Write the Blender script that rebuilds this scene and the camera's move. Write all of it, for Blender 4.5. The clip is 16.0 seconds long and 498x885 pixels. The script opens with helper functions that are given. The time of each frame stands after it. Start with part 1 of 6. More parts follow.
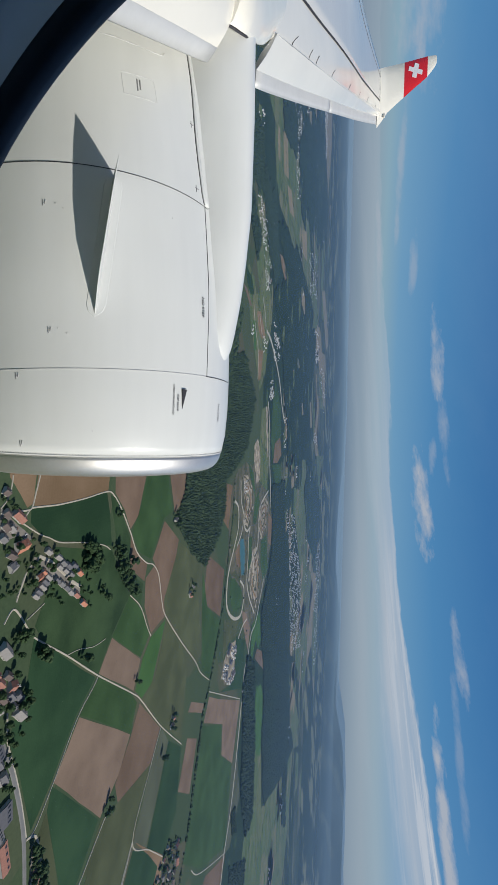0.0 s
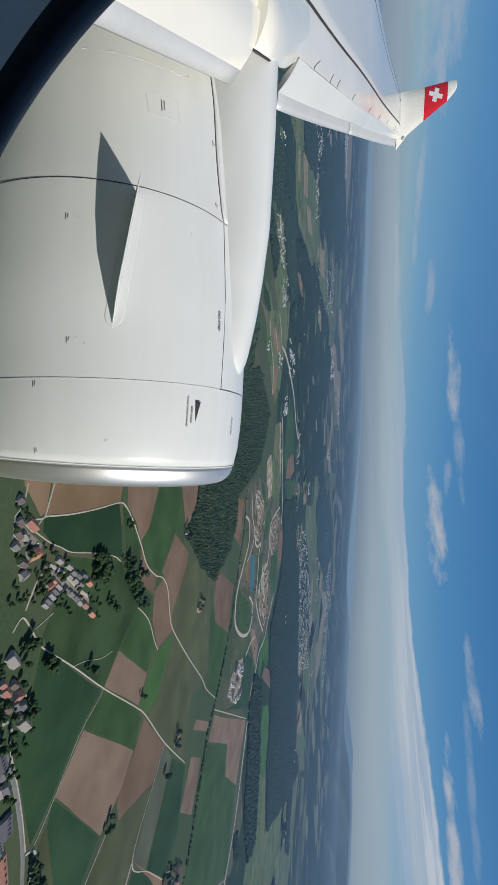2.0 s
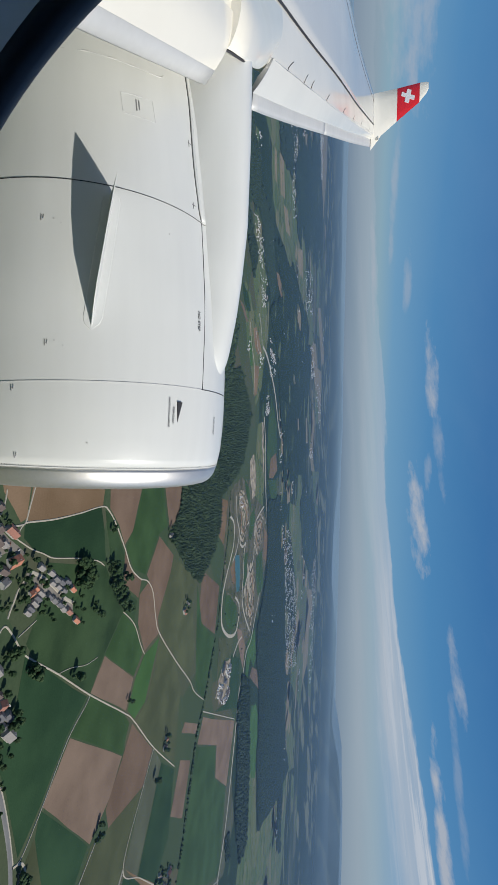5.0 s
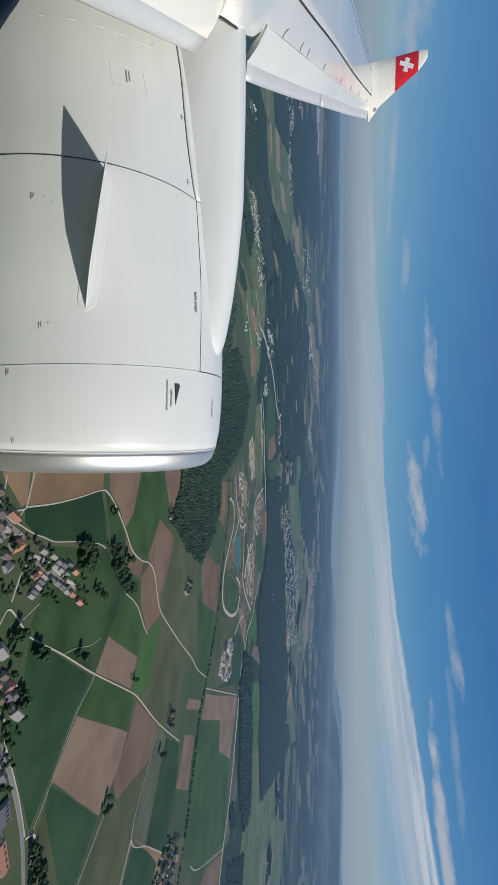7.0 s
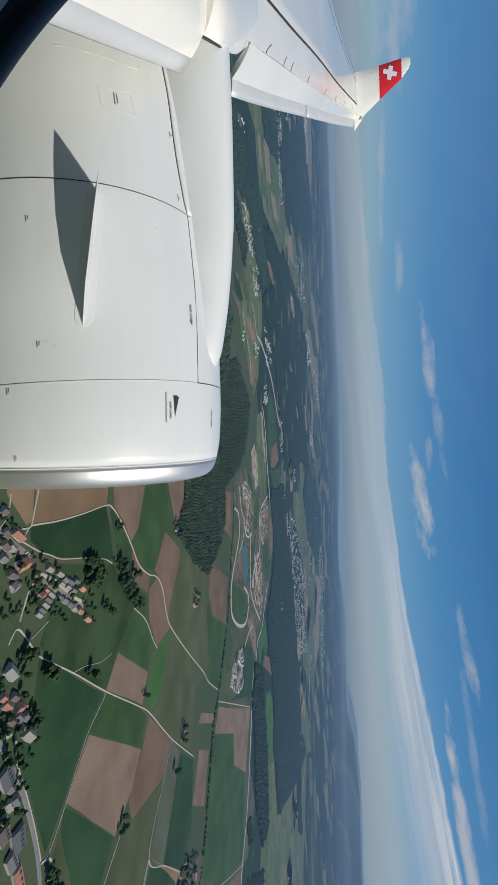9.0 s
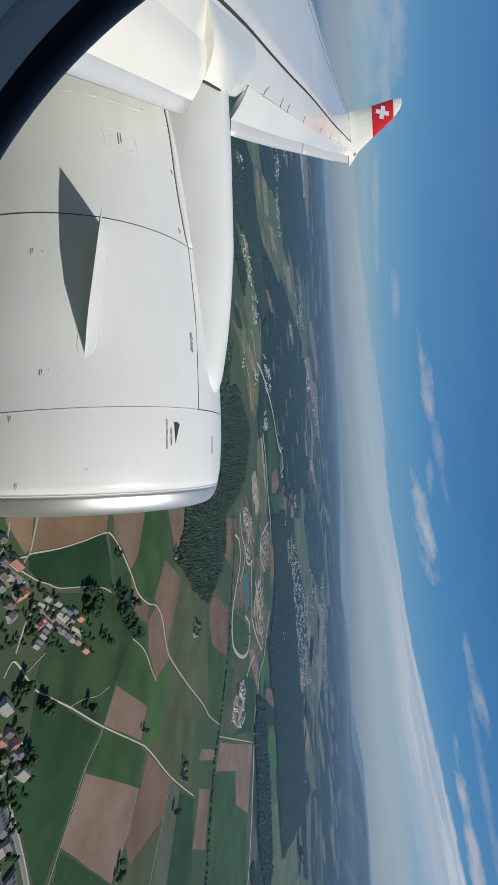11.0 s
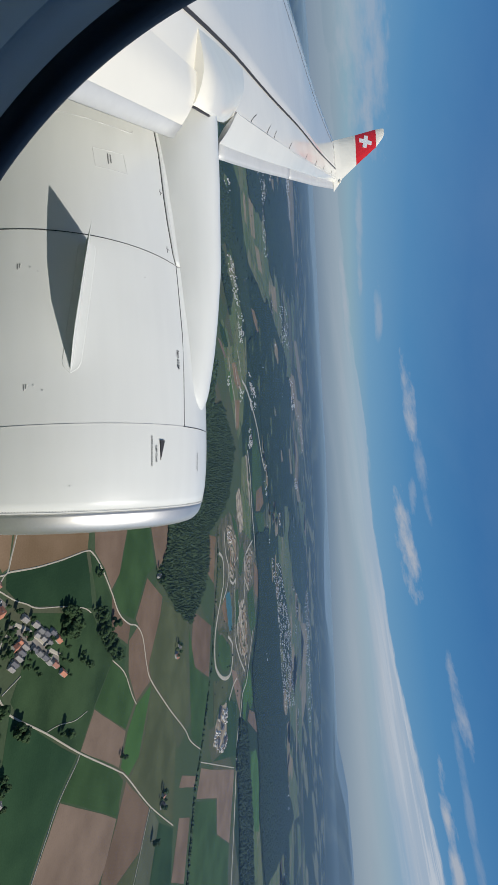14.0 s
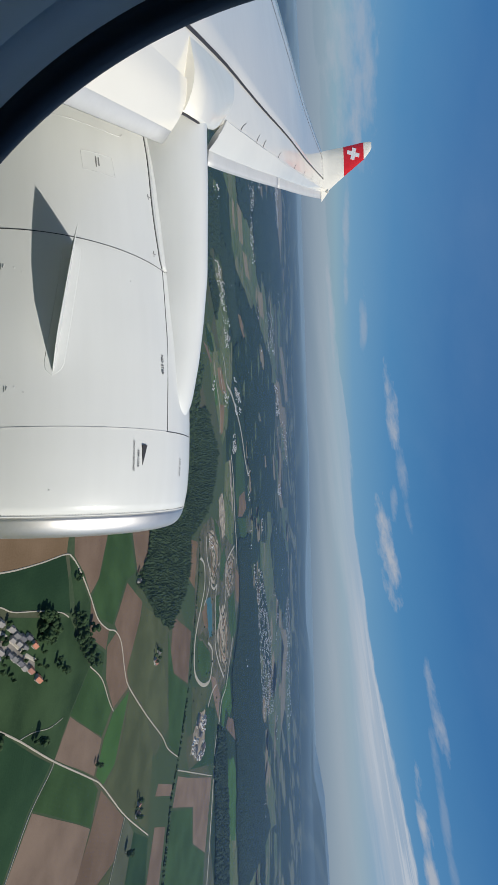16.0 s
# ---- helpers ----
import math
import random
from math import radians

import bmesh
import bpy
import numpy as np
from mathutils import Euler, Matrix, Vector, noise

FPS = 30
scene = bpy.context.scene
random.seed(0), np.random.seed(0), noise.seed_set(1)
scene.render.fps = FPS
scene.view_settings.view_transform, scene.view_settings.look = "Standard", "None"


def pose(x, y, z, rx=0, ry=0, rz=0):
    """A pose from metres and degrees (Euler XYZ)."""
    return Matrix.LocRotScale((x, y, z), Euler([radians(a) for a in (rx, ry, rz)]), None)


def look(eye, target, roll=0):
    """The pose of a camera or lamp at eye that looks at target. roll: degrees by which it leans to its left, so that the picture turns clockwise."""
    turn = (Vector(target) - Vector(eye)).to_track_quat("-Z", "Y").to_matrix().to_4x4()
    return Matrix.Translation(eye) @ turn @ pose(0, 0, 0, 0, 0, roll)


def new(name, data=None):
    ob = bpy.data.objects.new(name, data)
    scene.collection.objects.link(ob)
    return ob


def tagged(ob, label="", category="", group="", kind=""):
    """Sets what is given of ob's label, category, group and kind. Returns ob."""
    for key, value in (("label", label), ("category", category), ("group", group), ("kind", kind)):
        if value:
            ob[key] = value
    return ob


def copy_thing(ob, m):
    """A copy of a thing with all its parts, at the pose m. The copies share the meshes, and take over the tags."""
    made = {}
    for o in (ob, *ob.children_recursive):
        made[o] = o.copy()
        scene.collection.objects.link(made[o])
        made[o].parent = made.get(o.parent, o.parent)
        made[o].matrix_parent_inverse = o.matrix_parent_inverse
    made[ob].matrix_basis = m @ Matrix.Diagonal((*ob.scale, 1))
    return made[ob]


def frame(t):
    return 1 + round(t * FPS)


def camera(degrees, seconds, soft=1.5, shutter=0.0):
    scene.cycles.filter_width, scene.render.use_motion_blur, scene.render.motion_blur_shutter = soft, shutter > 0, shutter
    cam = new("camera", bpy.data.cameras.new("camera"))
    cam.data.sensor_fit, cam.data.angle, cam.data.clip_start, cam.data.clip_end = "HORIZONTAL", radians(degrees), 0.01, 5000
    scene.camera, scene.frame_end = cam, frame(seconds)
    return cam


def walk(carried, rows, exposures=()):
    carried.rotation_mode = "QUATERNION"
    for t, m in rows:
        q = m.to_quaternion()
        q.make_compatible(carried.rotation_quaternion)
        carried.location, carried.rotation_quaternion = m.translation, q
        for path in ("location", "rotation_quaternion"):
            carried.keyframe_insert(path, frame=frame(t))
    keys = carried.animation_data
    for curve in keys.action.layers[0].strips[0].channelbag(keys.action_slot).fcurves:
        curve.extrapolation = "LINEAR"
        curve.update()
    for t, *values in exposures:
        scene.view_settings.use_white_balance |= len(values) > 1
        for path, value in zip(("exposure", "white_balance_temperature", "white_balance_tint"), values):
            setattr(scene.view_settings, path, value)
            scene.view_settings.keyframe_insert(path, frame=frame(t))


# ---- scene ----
# ---------------------------------------------------------------- camera
ALT = 125.0          # eye height over the land; the land is modelled at a quarter of its size
cam = camera(56.4, 16.0, soft=1.2)
PATH = [
    (0, -0.0115, -0.0022, -0.0079, -7.310, -78.109, 94.210),
    (0.5, -0.0056, -0.0114, 0.0035, -8.386, -77.497, 95.434),
    (1, -0.0082, -0.0136, 0.0122, 6.819, -77.782, 81.339),
    (1.5, -0.0085, -0.0130, -0.0001, -2.297, -77.531, 91.255),
    (2, -0.0014, 0.0058, -0.0045, -10.996, -76.272, 99.885),
    (2.5, -0.0053, 0.0047, -0.0022, -8.671, -77.372, 97.359),
    (3, -0.0034, 0.0020, -0.0062, -9.993, -77.516, 98.217),
    (3.5, -0.0072, -0.0113, -0.0011, -9.237, -77.951, 97.374),
    (4, -0.0045, -0.0072, -0.0032, -9.209, -78.282, 97.614),
    (6.5, 0.0100, 0.0031, -0.0027, -1.251, -78.941, 89.892),
    (7, 0.0020, 0.0110, -0.0080, -5.232, -78.843, 91.710),
    (7.5, -0.0001, 0.0052, -0.0048, -3.520, -78.790, 89.066),
    (8, -0.0004, -0.0006, -0.0001, 0.233, -78.548, 85.135),
    (8.5, 0.0008, -0.0014, -0.0013, 3.403, -78.570, 82.508),
    (9, 0.0045, -0.0094, 0.0074, 8.113, -78.536, 79.213),
    (11.5, 0.0029, -0.0118, 0.0044, 12.369, -78.507, 78.378),
    (12, 0.0060, -0.0108, 0.0006, 12.031, -78.670, 78.974),
    (12.5, 0.0051, -0.0167, 0.0043, 12.355, -79.081, 78.955),
    (13, 0.0000, -0.0142, 0.0047, 11.470, -79.665, 80.035),
    (13.5, 0.0071, -0.0118, -0.0016, 13.783, -79.556, 78.541),
    (14, 0.0022, -0.0116, -0.0012, 15.317, -80.385, 77.320),
    (14.5, 0.0022, -0.0229, 0.0041, 17.673, -81.239, 75.108),
    (15, -0.0137, -0.0163, 0.0163, 18.106, -81.654, 74.459),
    (15.5, -0.0066, -0.0143, 0.0091, 17.195, -82.144, 75.757),
    (16, -0.0064, -0.0124, 0.0062, 11.813, -82.563, 81.511),
]
walk(cam, [(t, pose(x, y, ALT + z, rx, ry, rz)) for t, x, y, z, rx, ry, rz in PATH])
scene.view_settings.exposure = 0.0

# ---------------------------------------------------------------- sky, sun
SUN = Vector((0.66, -0.285, 0.695)).normalized()


def build_world():
    w = bpy.data.worlds.new("sky")
    scene.world = w
    w.use_nodes = True
    nt = w.node_tree
    nt.nodes.clear()
    N, L = nt.nodes.new, nt.links.new
    out, bg = N("ShaderNodeOutputWorld"), N("ShaderNodeBackground")
    sky = N("ShaderNodeTexSky")
    sky.sky_type, sky.sun_disc = "NISHITA", False
    sky.sun_elevation, sky.sun_rotation = math.asin(SUN.z), math.atan2(SUN.x, SUN.y)
    sky.altitude, sky.air_density, sky.dust_density, sky.ozone_density = 900, 1.0, 0.6, 2.0
    tc = N("ShaderNodeTexCoord")
    sep = N("ShaderNodeSeparateXYZ")
    L(tc.outputs["Generated"], sep.inputs[0])

    def mth(op, a, b=None, c=None):
        n = N("ShaderNodeMath")
        n.operation = op
        for i, v in enumerate((a, b, c)):
            if v is None:
                continue
            if isinstance(v, (int, float)):
                n.inputs[i].default_value = v
            else:
                L(v, n.inputs[i])
        return n.outputs[0]

    def ramp(fac, stops):
        r = N("ShaderNodeValToRGB")
        e = r.color_ramp.elements
        while len(e) < len(stops):
            e.new(0.5)
        for el, (p, c) in zip(e, stops):
            el.position, el.color = p, (c, c, c, 1) if isinstance(c, (int, float)) else (*c, 1)
        L(fac, r.inputs[0])
        return r.outputs[0]

    def mix(fac, a, b):
        m = N("ShaderNodeMix")
        m.data_type = "RGBA"
        for s, v in ((0, fac), (6, a), (7, b)):
            if hasattr(v, "is_linked"):
                L(v, m.inputs[s])
            else:
                m.inputs[s].default_value = v
        return m.outputs[2]

    z = sep.outputs[2]
    az = mth("ARCTAN2", sep.outputs[0], sep.outputs[1])          # 0 abeam, positive ahead
    el = mth("ARCSINE", z)
    # air of the lower sky: pale over the horizon, clear blue above
    air = ramp(mth("MULTIPLY", el, 1.0), [(0.0, 0.96), (0.35, 0.92), (0.6, 0.6), (1.0, 0.0)])
    aircol = ramp(mth("MULTIPLY_ADD", el, 2.0, 0.06), [(0.0, (1.3, 2.0, 2.95)), (0.06, (1.4, 2.15, 3.1)), (0.14, (2.35, 3.2, 4.0)), (0.185, (2.2, 3.6, 4.55)), (0.25, (1.3, 3.0, 4.85)), (0.40, (0.63, 2.2, 4.4)), (0.62, (0.36, 1.55, 3.7)), (1.0, (0.38, 1.25, 3.2))])
    col = mix(air, sky.outputs[0], aircol)

    def cloud(slope, scale, stretch, seed, lo, hi, detail=6.0):
        # noise over azimuth and height, drawn out along the horizon
        cv = N("ShaderNodeCombineXYZ")
        L(mth("MULTIPLY", az, scale), cv.inputs[0])
        L(mth("MULTIPLY", mth("MULTIPLY_ADD", az, slope, el), scale * stretch), cv.inputs[1])
        cv.inputs[2].default_value = seed
        n = N("ShaderNodeTexNoise")
        n.inputs["Scale"].default_value, n.inputs["Detail"].default_value, n.inputs["Roughness"].default_value = 1.0, detail, 0.62
        L(cv.outputs[0], n.inputs["Vector"])
        return ramp(n.outputs[0], [(0.0, 0.0), (lo, 0.0), (hi, 1.0), (1.0, 1.0)])

    # thin layered bank low over the horizon, thicker ahead of the aircraft
    rise = mth("MAXIMUM", az, 0.0)
    top = mth("MULTIPLY_ADD", mth("MULTIPLY", rise, rise), 0.03, mth("MULTIPLY_ADD", az, 0.078, 0.085))
    thick = mth("DIVIDE", 12.0, mth("MULTIPLY_ADD", rise, 0.7, 1.0))
    wave = cloud(-0.078, 3.0, 6.0, 2.9, 0.2, 0.8, 5.0)
    under = ramp(mth("MULTIPLY", mth("ADD", mth("SUBTRACT", top, el), mth("MULTIPLY_ADD", wave, 0.03, -0.015)), thick), [(0.0, 0.0), (0.01, 0.0), (0.045, 0.92), (0.36, 0.86), (0.54, 0.34), (0.66, 0.22), (0.78, 0.3), (0.93, 0.06), (1.0, 0.0)])
    over = ramp(mth("MULTIPLY_ADD", az, 0.6, 0.45), [(0.0, 0.2), (0.3, 0.35), (0.5, 0.75), (0.7, 1.0)])
    streak = cloud(-0.078, 1.5, 14.0, 1.7, 0.38, 0.62)
    fine_streak = cloud(-0.085, 2.2, 34.0, 5.2, 0.46, 0.60)
    bank = mth("MULTIPLY", mth("MULTIPLY", under, over), mth("MULTIPLY_ADD", streak, 0.26, mth("MULTIPLY_ADD", fine_streak, 0.16, 0.58)))
    col = mix(bank, col, (4.35, 4.85, 5.55, 1))
    low = mth("MULTIPLY", ramp(mth("MULTIPLY", el, 5.0), [(0.0, 0.25), (0.1, 0.5), (0.2, 0.72), (0.32, 0.5), (0.5, 0.0)]), ramp(mth("MULTIPLY_ADD", az, 0.6, 0.45), [(0.0, 0.0), (0.5, 0.1), (0.68, 0.7), (1.0, 0.75)]))
    col = mix(low, col, (3.2, 3.85, 4.5, 1))
    crest = ramp(mth("MULTIPLY", mth("ADD", mth("SUBTRACT", top, el), mth("MULTIPLY_ADD", wave, 0.03, -0.015)), thick), [(0.0, 0.0), (0.02, 0.0), (0.06, 1.0), (0.2, 0.8), (0.55, 0.0)])
    strand = cloud(-0.084, 2.6, 30.0, 6.7, 0.50, 0.58)
    ahead = ramp(az, [(0.18, 0.0), (0.5, 0.6), (0.8, 0.9)])
    col = mix(mth("MULTIPLY", mth("MULTIPLY", crest, strand), ahead), col, (5.5, 5.85, 6.4, 1))
    # small torn clouds above it
    tear = cloud(-0.12, 16.0, 3.0, 8.3, 0.36, 0.68)
    for ca, ce, ra, re, lean, k in ((-0.135, 0.170, 0.115, 0.016, 0.10, 0.75), (0.165, 0.152, 0.115, 0.022, 0.10, 0.95), (0.455, 0.212, 0.09, 0.012, 0.10, 0.6), (0.74, 0.170, 0.24, 0.012, 0.02, 0.95), (-0.31, 0.117, 0.07, 0.010, 0.0, 0.4), (-0.45, 0.082, 0.14, 0.008, 0.0, 0.45), (-0.33, 0.052, 0.11, 0.006, 0.06, 0.6), (0.03, 0.19, 0.10, 0.012, 0.1, 0.4), (0.07, 0.172, 0.05, 0.009, 0.0, 0.4), (-0.62, 0.10, 0.06, 0.012, 0.2, 0.4), (0.62, 0.20, 0.16, 0.008, 0.0, 0.3), (-0.74, 0.085, 0.17, 0.048, 0.1, 0.5)):
        du = mth("DIVIDE", mth("SUBTRACT", az, ca), ra)
        dv = mth("DIVIDE", mth("SUBTRACT", mth("SUBTRACT", el, ce), mth("MULTIPLY", mth("SUBTRACT", az, ca), lean)), re)
        d2 = mth("MULTIPLY_ADD", du, du, mth("MULTIPLY", dv, dv))
        body = ramp(mth("ADD", mth("MULTIPLY", d2, 0.5), mth("MULTIPLY_ADD", tear, -0.55, 0.35)), [(0.0, 1.0), (0.05, 0.9), (0.5, 0.0), (1.0, 0.0)])
        col = mix(mth("MULTIPLY", body, k), col, (3.9, 4.3, 5.0, 1))
    veil = cloud(-0.2, 1.3, 2.0, 4.1, 0.42, 0.9)
    col = mix(mth("MULTIPLY", veil, 0.18), col, (2.6, 3.6, 5.0, 1))
    L(col, bg.inputs[0])
    bg.inputs[1].default_value = 0.10
    L(bg.outputs[0], out.inputs[0])


build_world()
sun = new("sun", bpy.data.lights.new("sun", "SUN"))
sun.data.energy, sun.data.angle, sun.data.color = 4.1, radians(0.5), (1.0, 0.96, 0.885)
sun.matrix_world = look(SUN * 300 + Vector((0, 0, ALT)), (0, 0, ALT))


# ---------------------------------------------------------------- materials
def material(name, rough=0.8, metal=0.0, spec=0.5):
    m = bpy.data.materials.new(name)
    m.use_nodes = True
    b = m.node_tree.nodes["Principled BSDF"]
    b.inputs["Roughness"].default_value = rough
    b.inputs["Metallic"].default_value = metal
    b.inputs["Specular IOR Level"].default_value = spec
    return m, m.node_tree, b


def tex(nt, kind, scale, coord="Object", **kw):
    n = nt.nodes.new(kind)
    n.inputs["Scale"].default_value = scale
    for k, v in kw.items():
        n.inputs[k.replace("_", " ")].default_value = v
    if coord:
        tc = nt.nodes.new("ShaderNodeTexCoord")
        nt.links.new(tc.outputs[coord], n.inputs["Vector"])
    return n


def ramp_of(nt, fac, stops):
    r = nt.nodes.new("ShaderNodeValToRGB")
    e = r.color_ramp.elements
    while len(e) < len(stops):
        e.new(0.5)
    for el, (p, c) in zip(e, stops):
        el.position, el.color = p, (*c, 1)
    nt.links.new(fac, r.inputs[0])
    return r.outputs[0]


def blend(nt, fac, a, b, mode="MIX"):
    m = nt.nodes.new("ShaderNodeMix")
    m.data_type, m.blend_type = "RGBA", mode
    for s, v in ((0, fac), (6, a), (7, b)):
        if hasattr(v, "is_linked"):
            nt.links.new(v, m.inputs[s])
        elif s == 0:
            m.inputs[0].default_value = v
        else:
            m.inputs[s].default_value = (*v, 1)
    return m.outputs[2]


def bump(nt, b, height, strength, dist):
    n = nt.nodes.new("ShaderNodeBump")
    n.inputs["Strength"].default_value, n.inputs["Distance"].default_value = strength, dist
    nt.links.new(height, n.inputs["Height"])
    nt.links.new(n.outputs[0], b.inputs["Normal"])


def plain(name, c, rough=0.7, metal=0.0, var=0.12, scale=3.0, spec=0.5):
    """One colour with soft variation at two scales and a little relief."""
    m, nt, b = material(name, rough, metal, spec)
    lo, hi = [tuple(max(0, v * k) for v in c) for k in (1 - var, 1 + var)]
    n1, n2 = tex(nt, "ShaderNodeTexNoise", scale, Detail=5.0), tex(nt, "ShaderNodeTexNoise", scale * 9, Detail=4.0)
    base = ramp_of(nt, n1.outputs[0], [(0.3, lo), (0.7, hi)])
    nt.links.new(blend(nt, 0.35, base, ramp_of(nt, n2.outputs[0], [(0.3, lo), (0.7, hi)])), b.inputs["Base Color"])
    return m


def paint(name, c, rough=0.28, dirt=0.05, streak=(0.6, 6.0, 6.0), coat=0.25):
    """Aircraft paint: glossy, with faint streaks along the airflow and fine orange peel."""
    m, nt, b = material(name, rough)
    b.inputs["Coat Weight"].default_value, b.inputs["Coat Roughness"].default_value = coat, 0.08
    n1 = tex(nt, "ShaderNodeTexNoise", 1.0, None, Detail=6.0)
    tc, mp = nt.nodes.new("ShaderNodeTexCoord"), nt.nodes.new("ShaderNodeMapping")
    mp.inputs["Scale"].default_value = streak
    nt.links.new(tc.outputs["Object"], mp.inputs[0])
    nt.links.new(mp.outputs[0], n1.inputs["Vector"])
    n2 = tex(nt, "ShaderNodeTexNoise", 0.9, Detail=3.0)
    d = tuple(v * (1 - dirt * 2.2) for v in c)
    col = blend(nt, 0.5, ramp_of(nt, n1.outputs[0], [(0.25, d), (0.62, c)]), ramp_of(nt, n2.outputs[0], [(0.3, d), (0.6, c)]))
    nt.links.new(col, b.inputs["Base Color"])
    nt.links.new(ramp_of(nt, n1.outputs[0], [(0.2, (rough + 0.15,) * 3), (0.7, (rough,) * 3)]), b.inputs["Roughness"])
    n3 = tex(nt, "ShaderNodeTexNoise", 5.0, Detail=2.0)
    bump(nt, b, n3.outputs[0], 0.04, 0.02)
    return m


def farmland(name, a, c, furrow=0.28, scale=1.0, relief=0.3):
    """Crop or soil: soft patches, fine clods and drill lines whose bearing differs from field to field."""
    m, nt, b = material(name, 0.95, 0, 0.15)
    info = nt.nodes.new("ShaderNodeObjectInfo")
    tc, mp = nt.nodes.new("ShaderNodeTexCoord"), nt.nodes.new("ShaderNodeMapping")
    cv = nt.nodes.new("ShaderNodeCombineXYZ")
    mul = nt.nodes.new("ShaderNodeMath")
    mul.operation, mul.inputs[1].default_value = "MULTIPLY", 3.14
    nt.links.new(info.outputs["Random"], mul.inputs[0])
    nt.links.new(mul.outputs[0], cv.inputs[2])
    nt.links.new(tc.outputs["Object"], mp.inputs[0])
    nt.links.new(cv.outputs[0], mp.inputs["Rotation"])
    w = tex(nt, "ShaderNodeTexWave", 0.16 * scale, None, Distortion=1.5, Detail=3.0)
    nt.links.new(mp.outputs[0], w.inputs["Vector"])
    big, fine = tex(nt, "ShaderNodeTexNoise", 0.035 * scale, Detail=5.0), tex(nt, "ShaderNodeTexNoise", 1.3 * scale, Detail=6.0)
    col = ramp_of(nt, big.outputs[0], [(0.38, tuple(v * 0.93 for v in a)), (0.62, tuple(v * 1.07 for v in c))])
    col = blend(nt, furrow * 0.16, col, ramp_of(nt, w.outputs[0], [(0.2, tuple(v * 0.72 for v in a)), (0.8, tuple(v * 1.15 for v in c))]))
    col = blend(nt, 0.22, col, ramp_of(nt, fine.outputs[0], [(0.3, tuple(v * 0.7 for v in a)), (0.75, tuple(v * 1.2 for v in c))]))
    hs = nt.nodes.new("ShaderNodeHueSaturation")
    ad = nt.nodes.new("ShaderNodeMath")
    ad.operation, ad.inputs[1].default_value, ad.inputs[2].default_value = "MULTIPLY_ADD", 0.24, 0.80
    nt.links.new(info.outputs["Random"], ad.inputs[0])
    nt.links.new(ad.outputs[0], hs.inputs["Value"])
    nt.links.new(col, hs.inputs["Color"])
    nt.links.new(hs.outputs[0], b.inputs["Base Color"])
    bump(nt, b, fine.outputs[0], relief, 0.3)
    return m


def foliage(name, a, c, scale=0.35):
    m, nt, b = material(name, 0.85, 0, 0.2)
    geo, n1 = nt.nodes.new("ShaderNodeNewGeometry"), tex(nt, "ShaderNodeTexNoise", scale, Detail=5.0)
    col = blend(nt, 0.55, ramp_of(nt, geo.outputs["Random Per Island"], [(0.0, a), (1.0, c)]), ramp_of(nt, n1.outputs[0], [(0.3, a), (0.7, c)]))
    nt.links.new(col, b.inputs["Base Color"])
    n2 = tex(nt, "ShaderNodeTexNoise", scale * 8, Detail=4.0)
    bump(nt, b, n2.outputs[0], 0.7, 0.25)
    return m


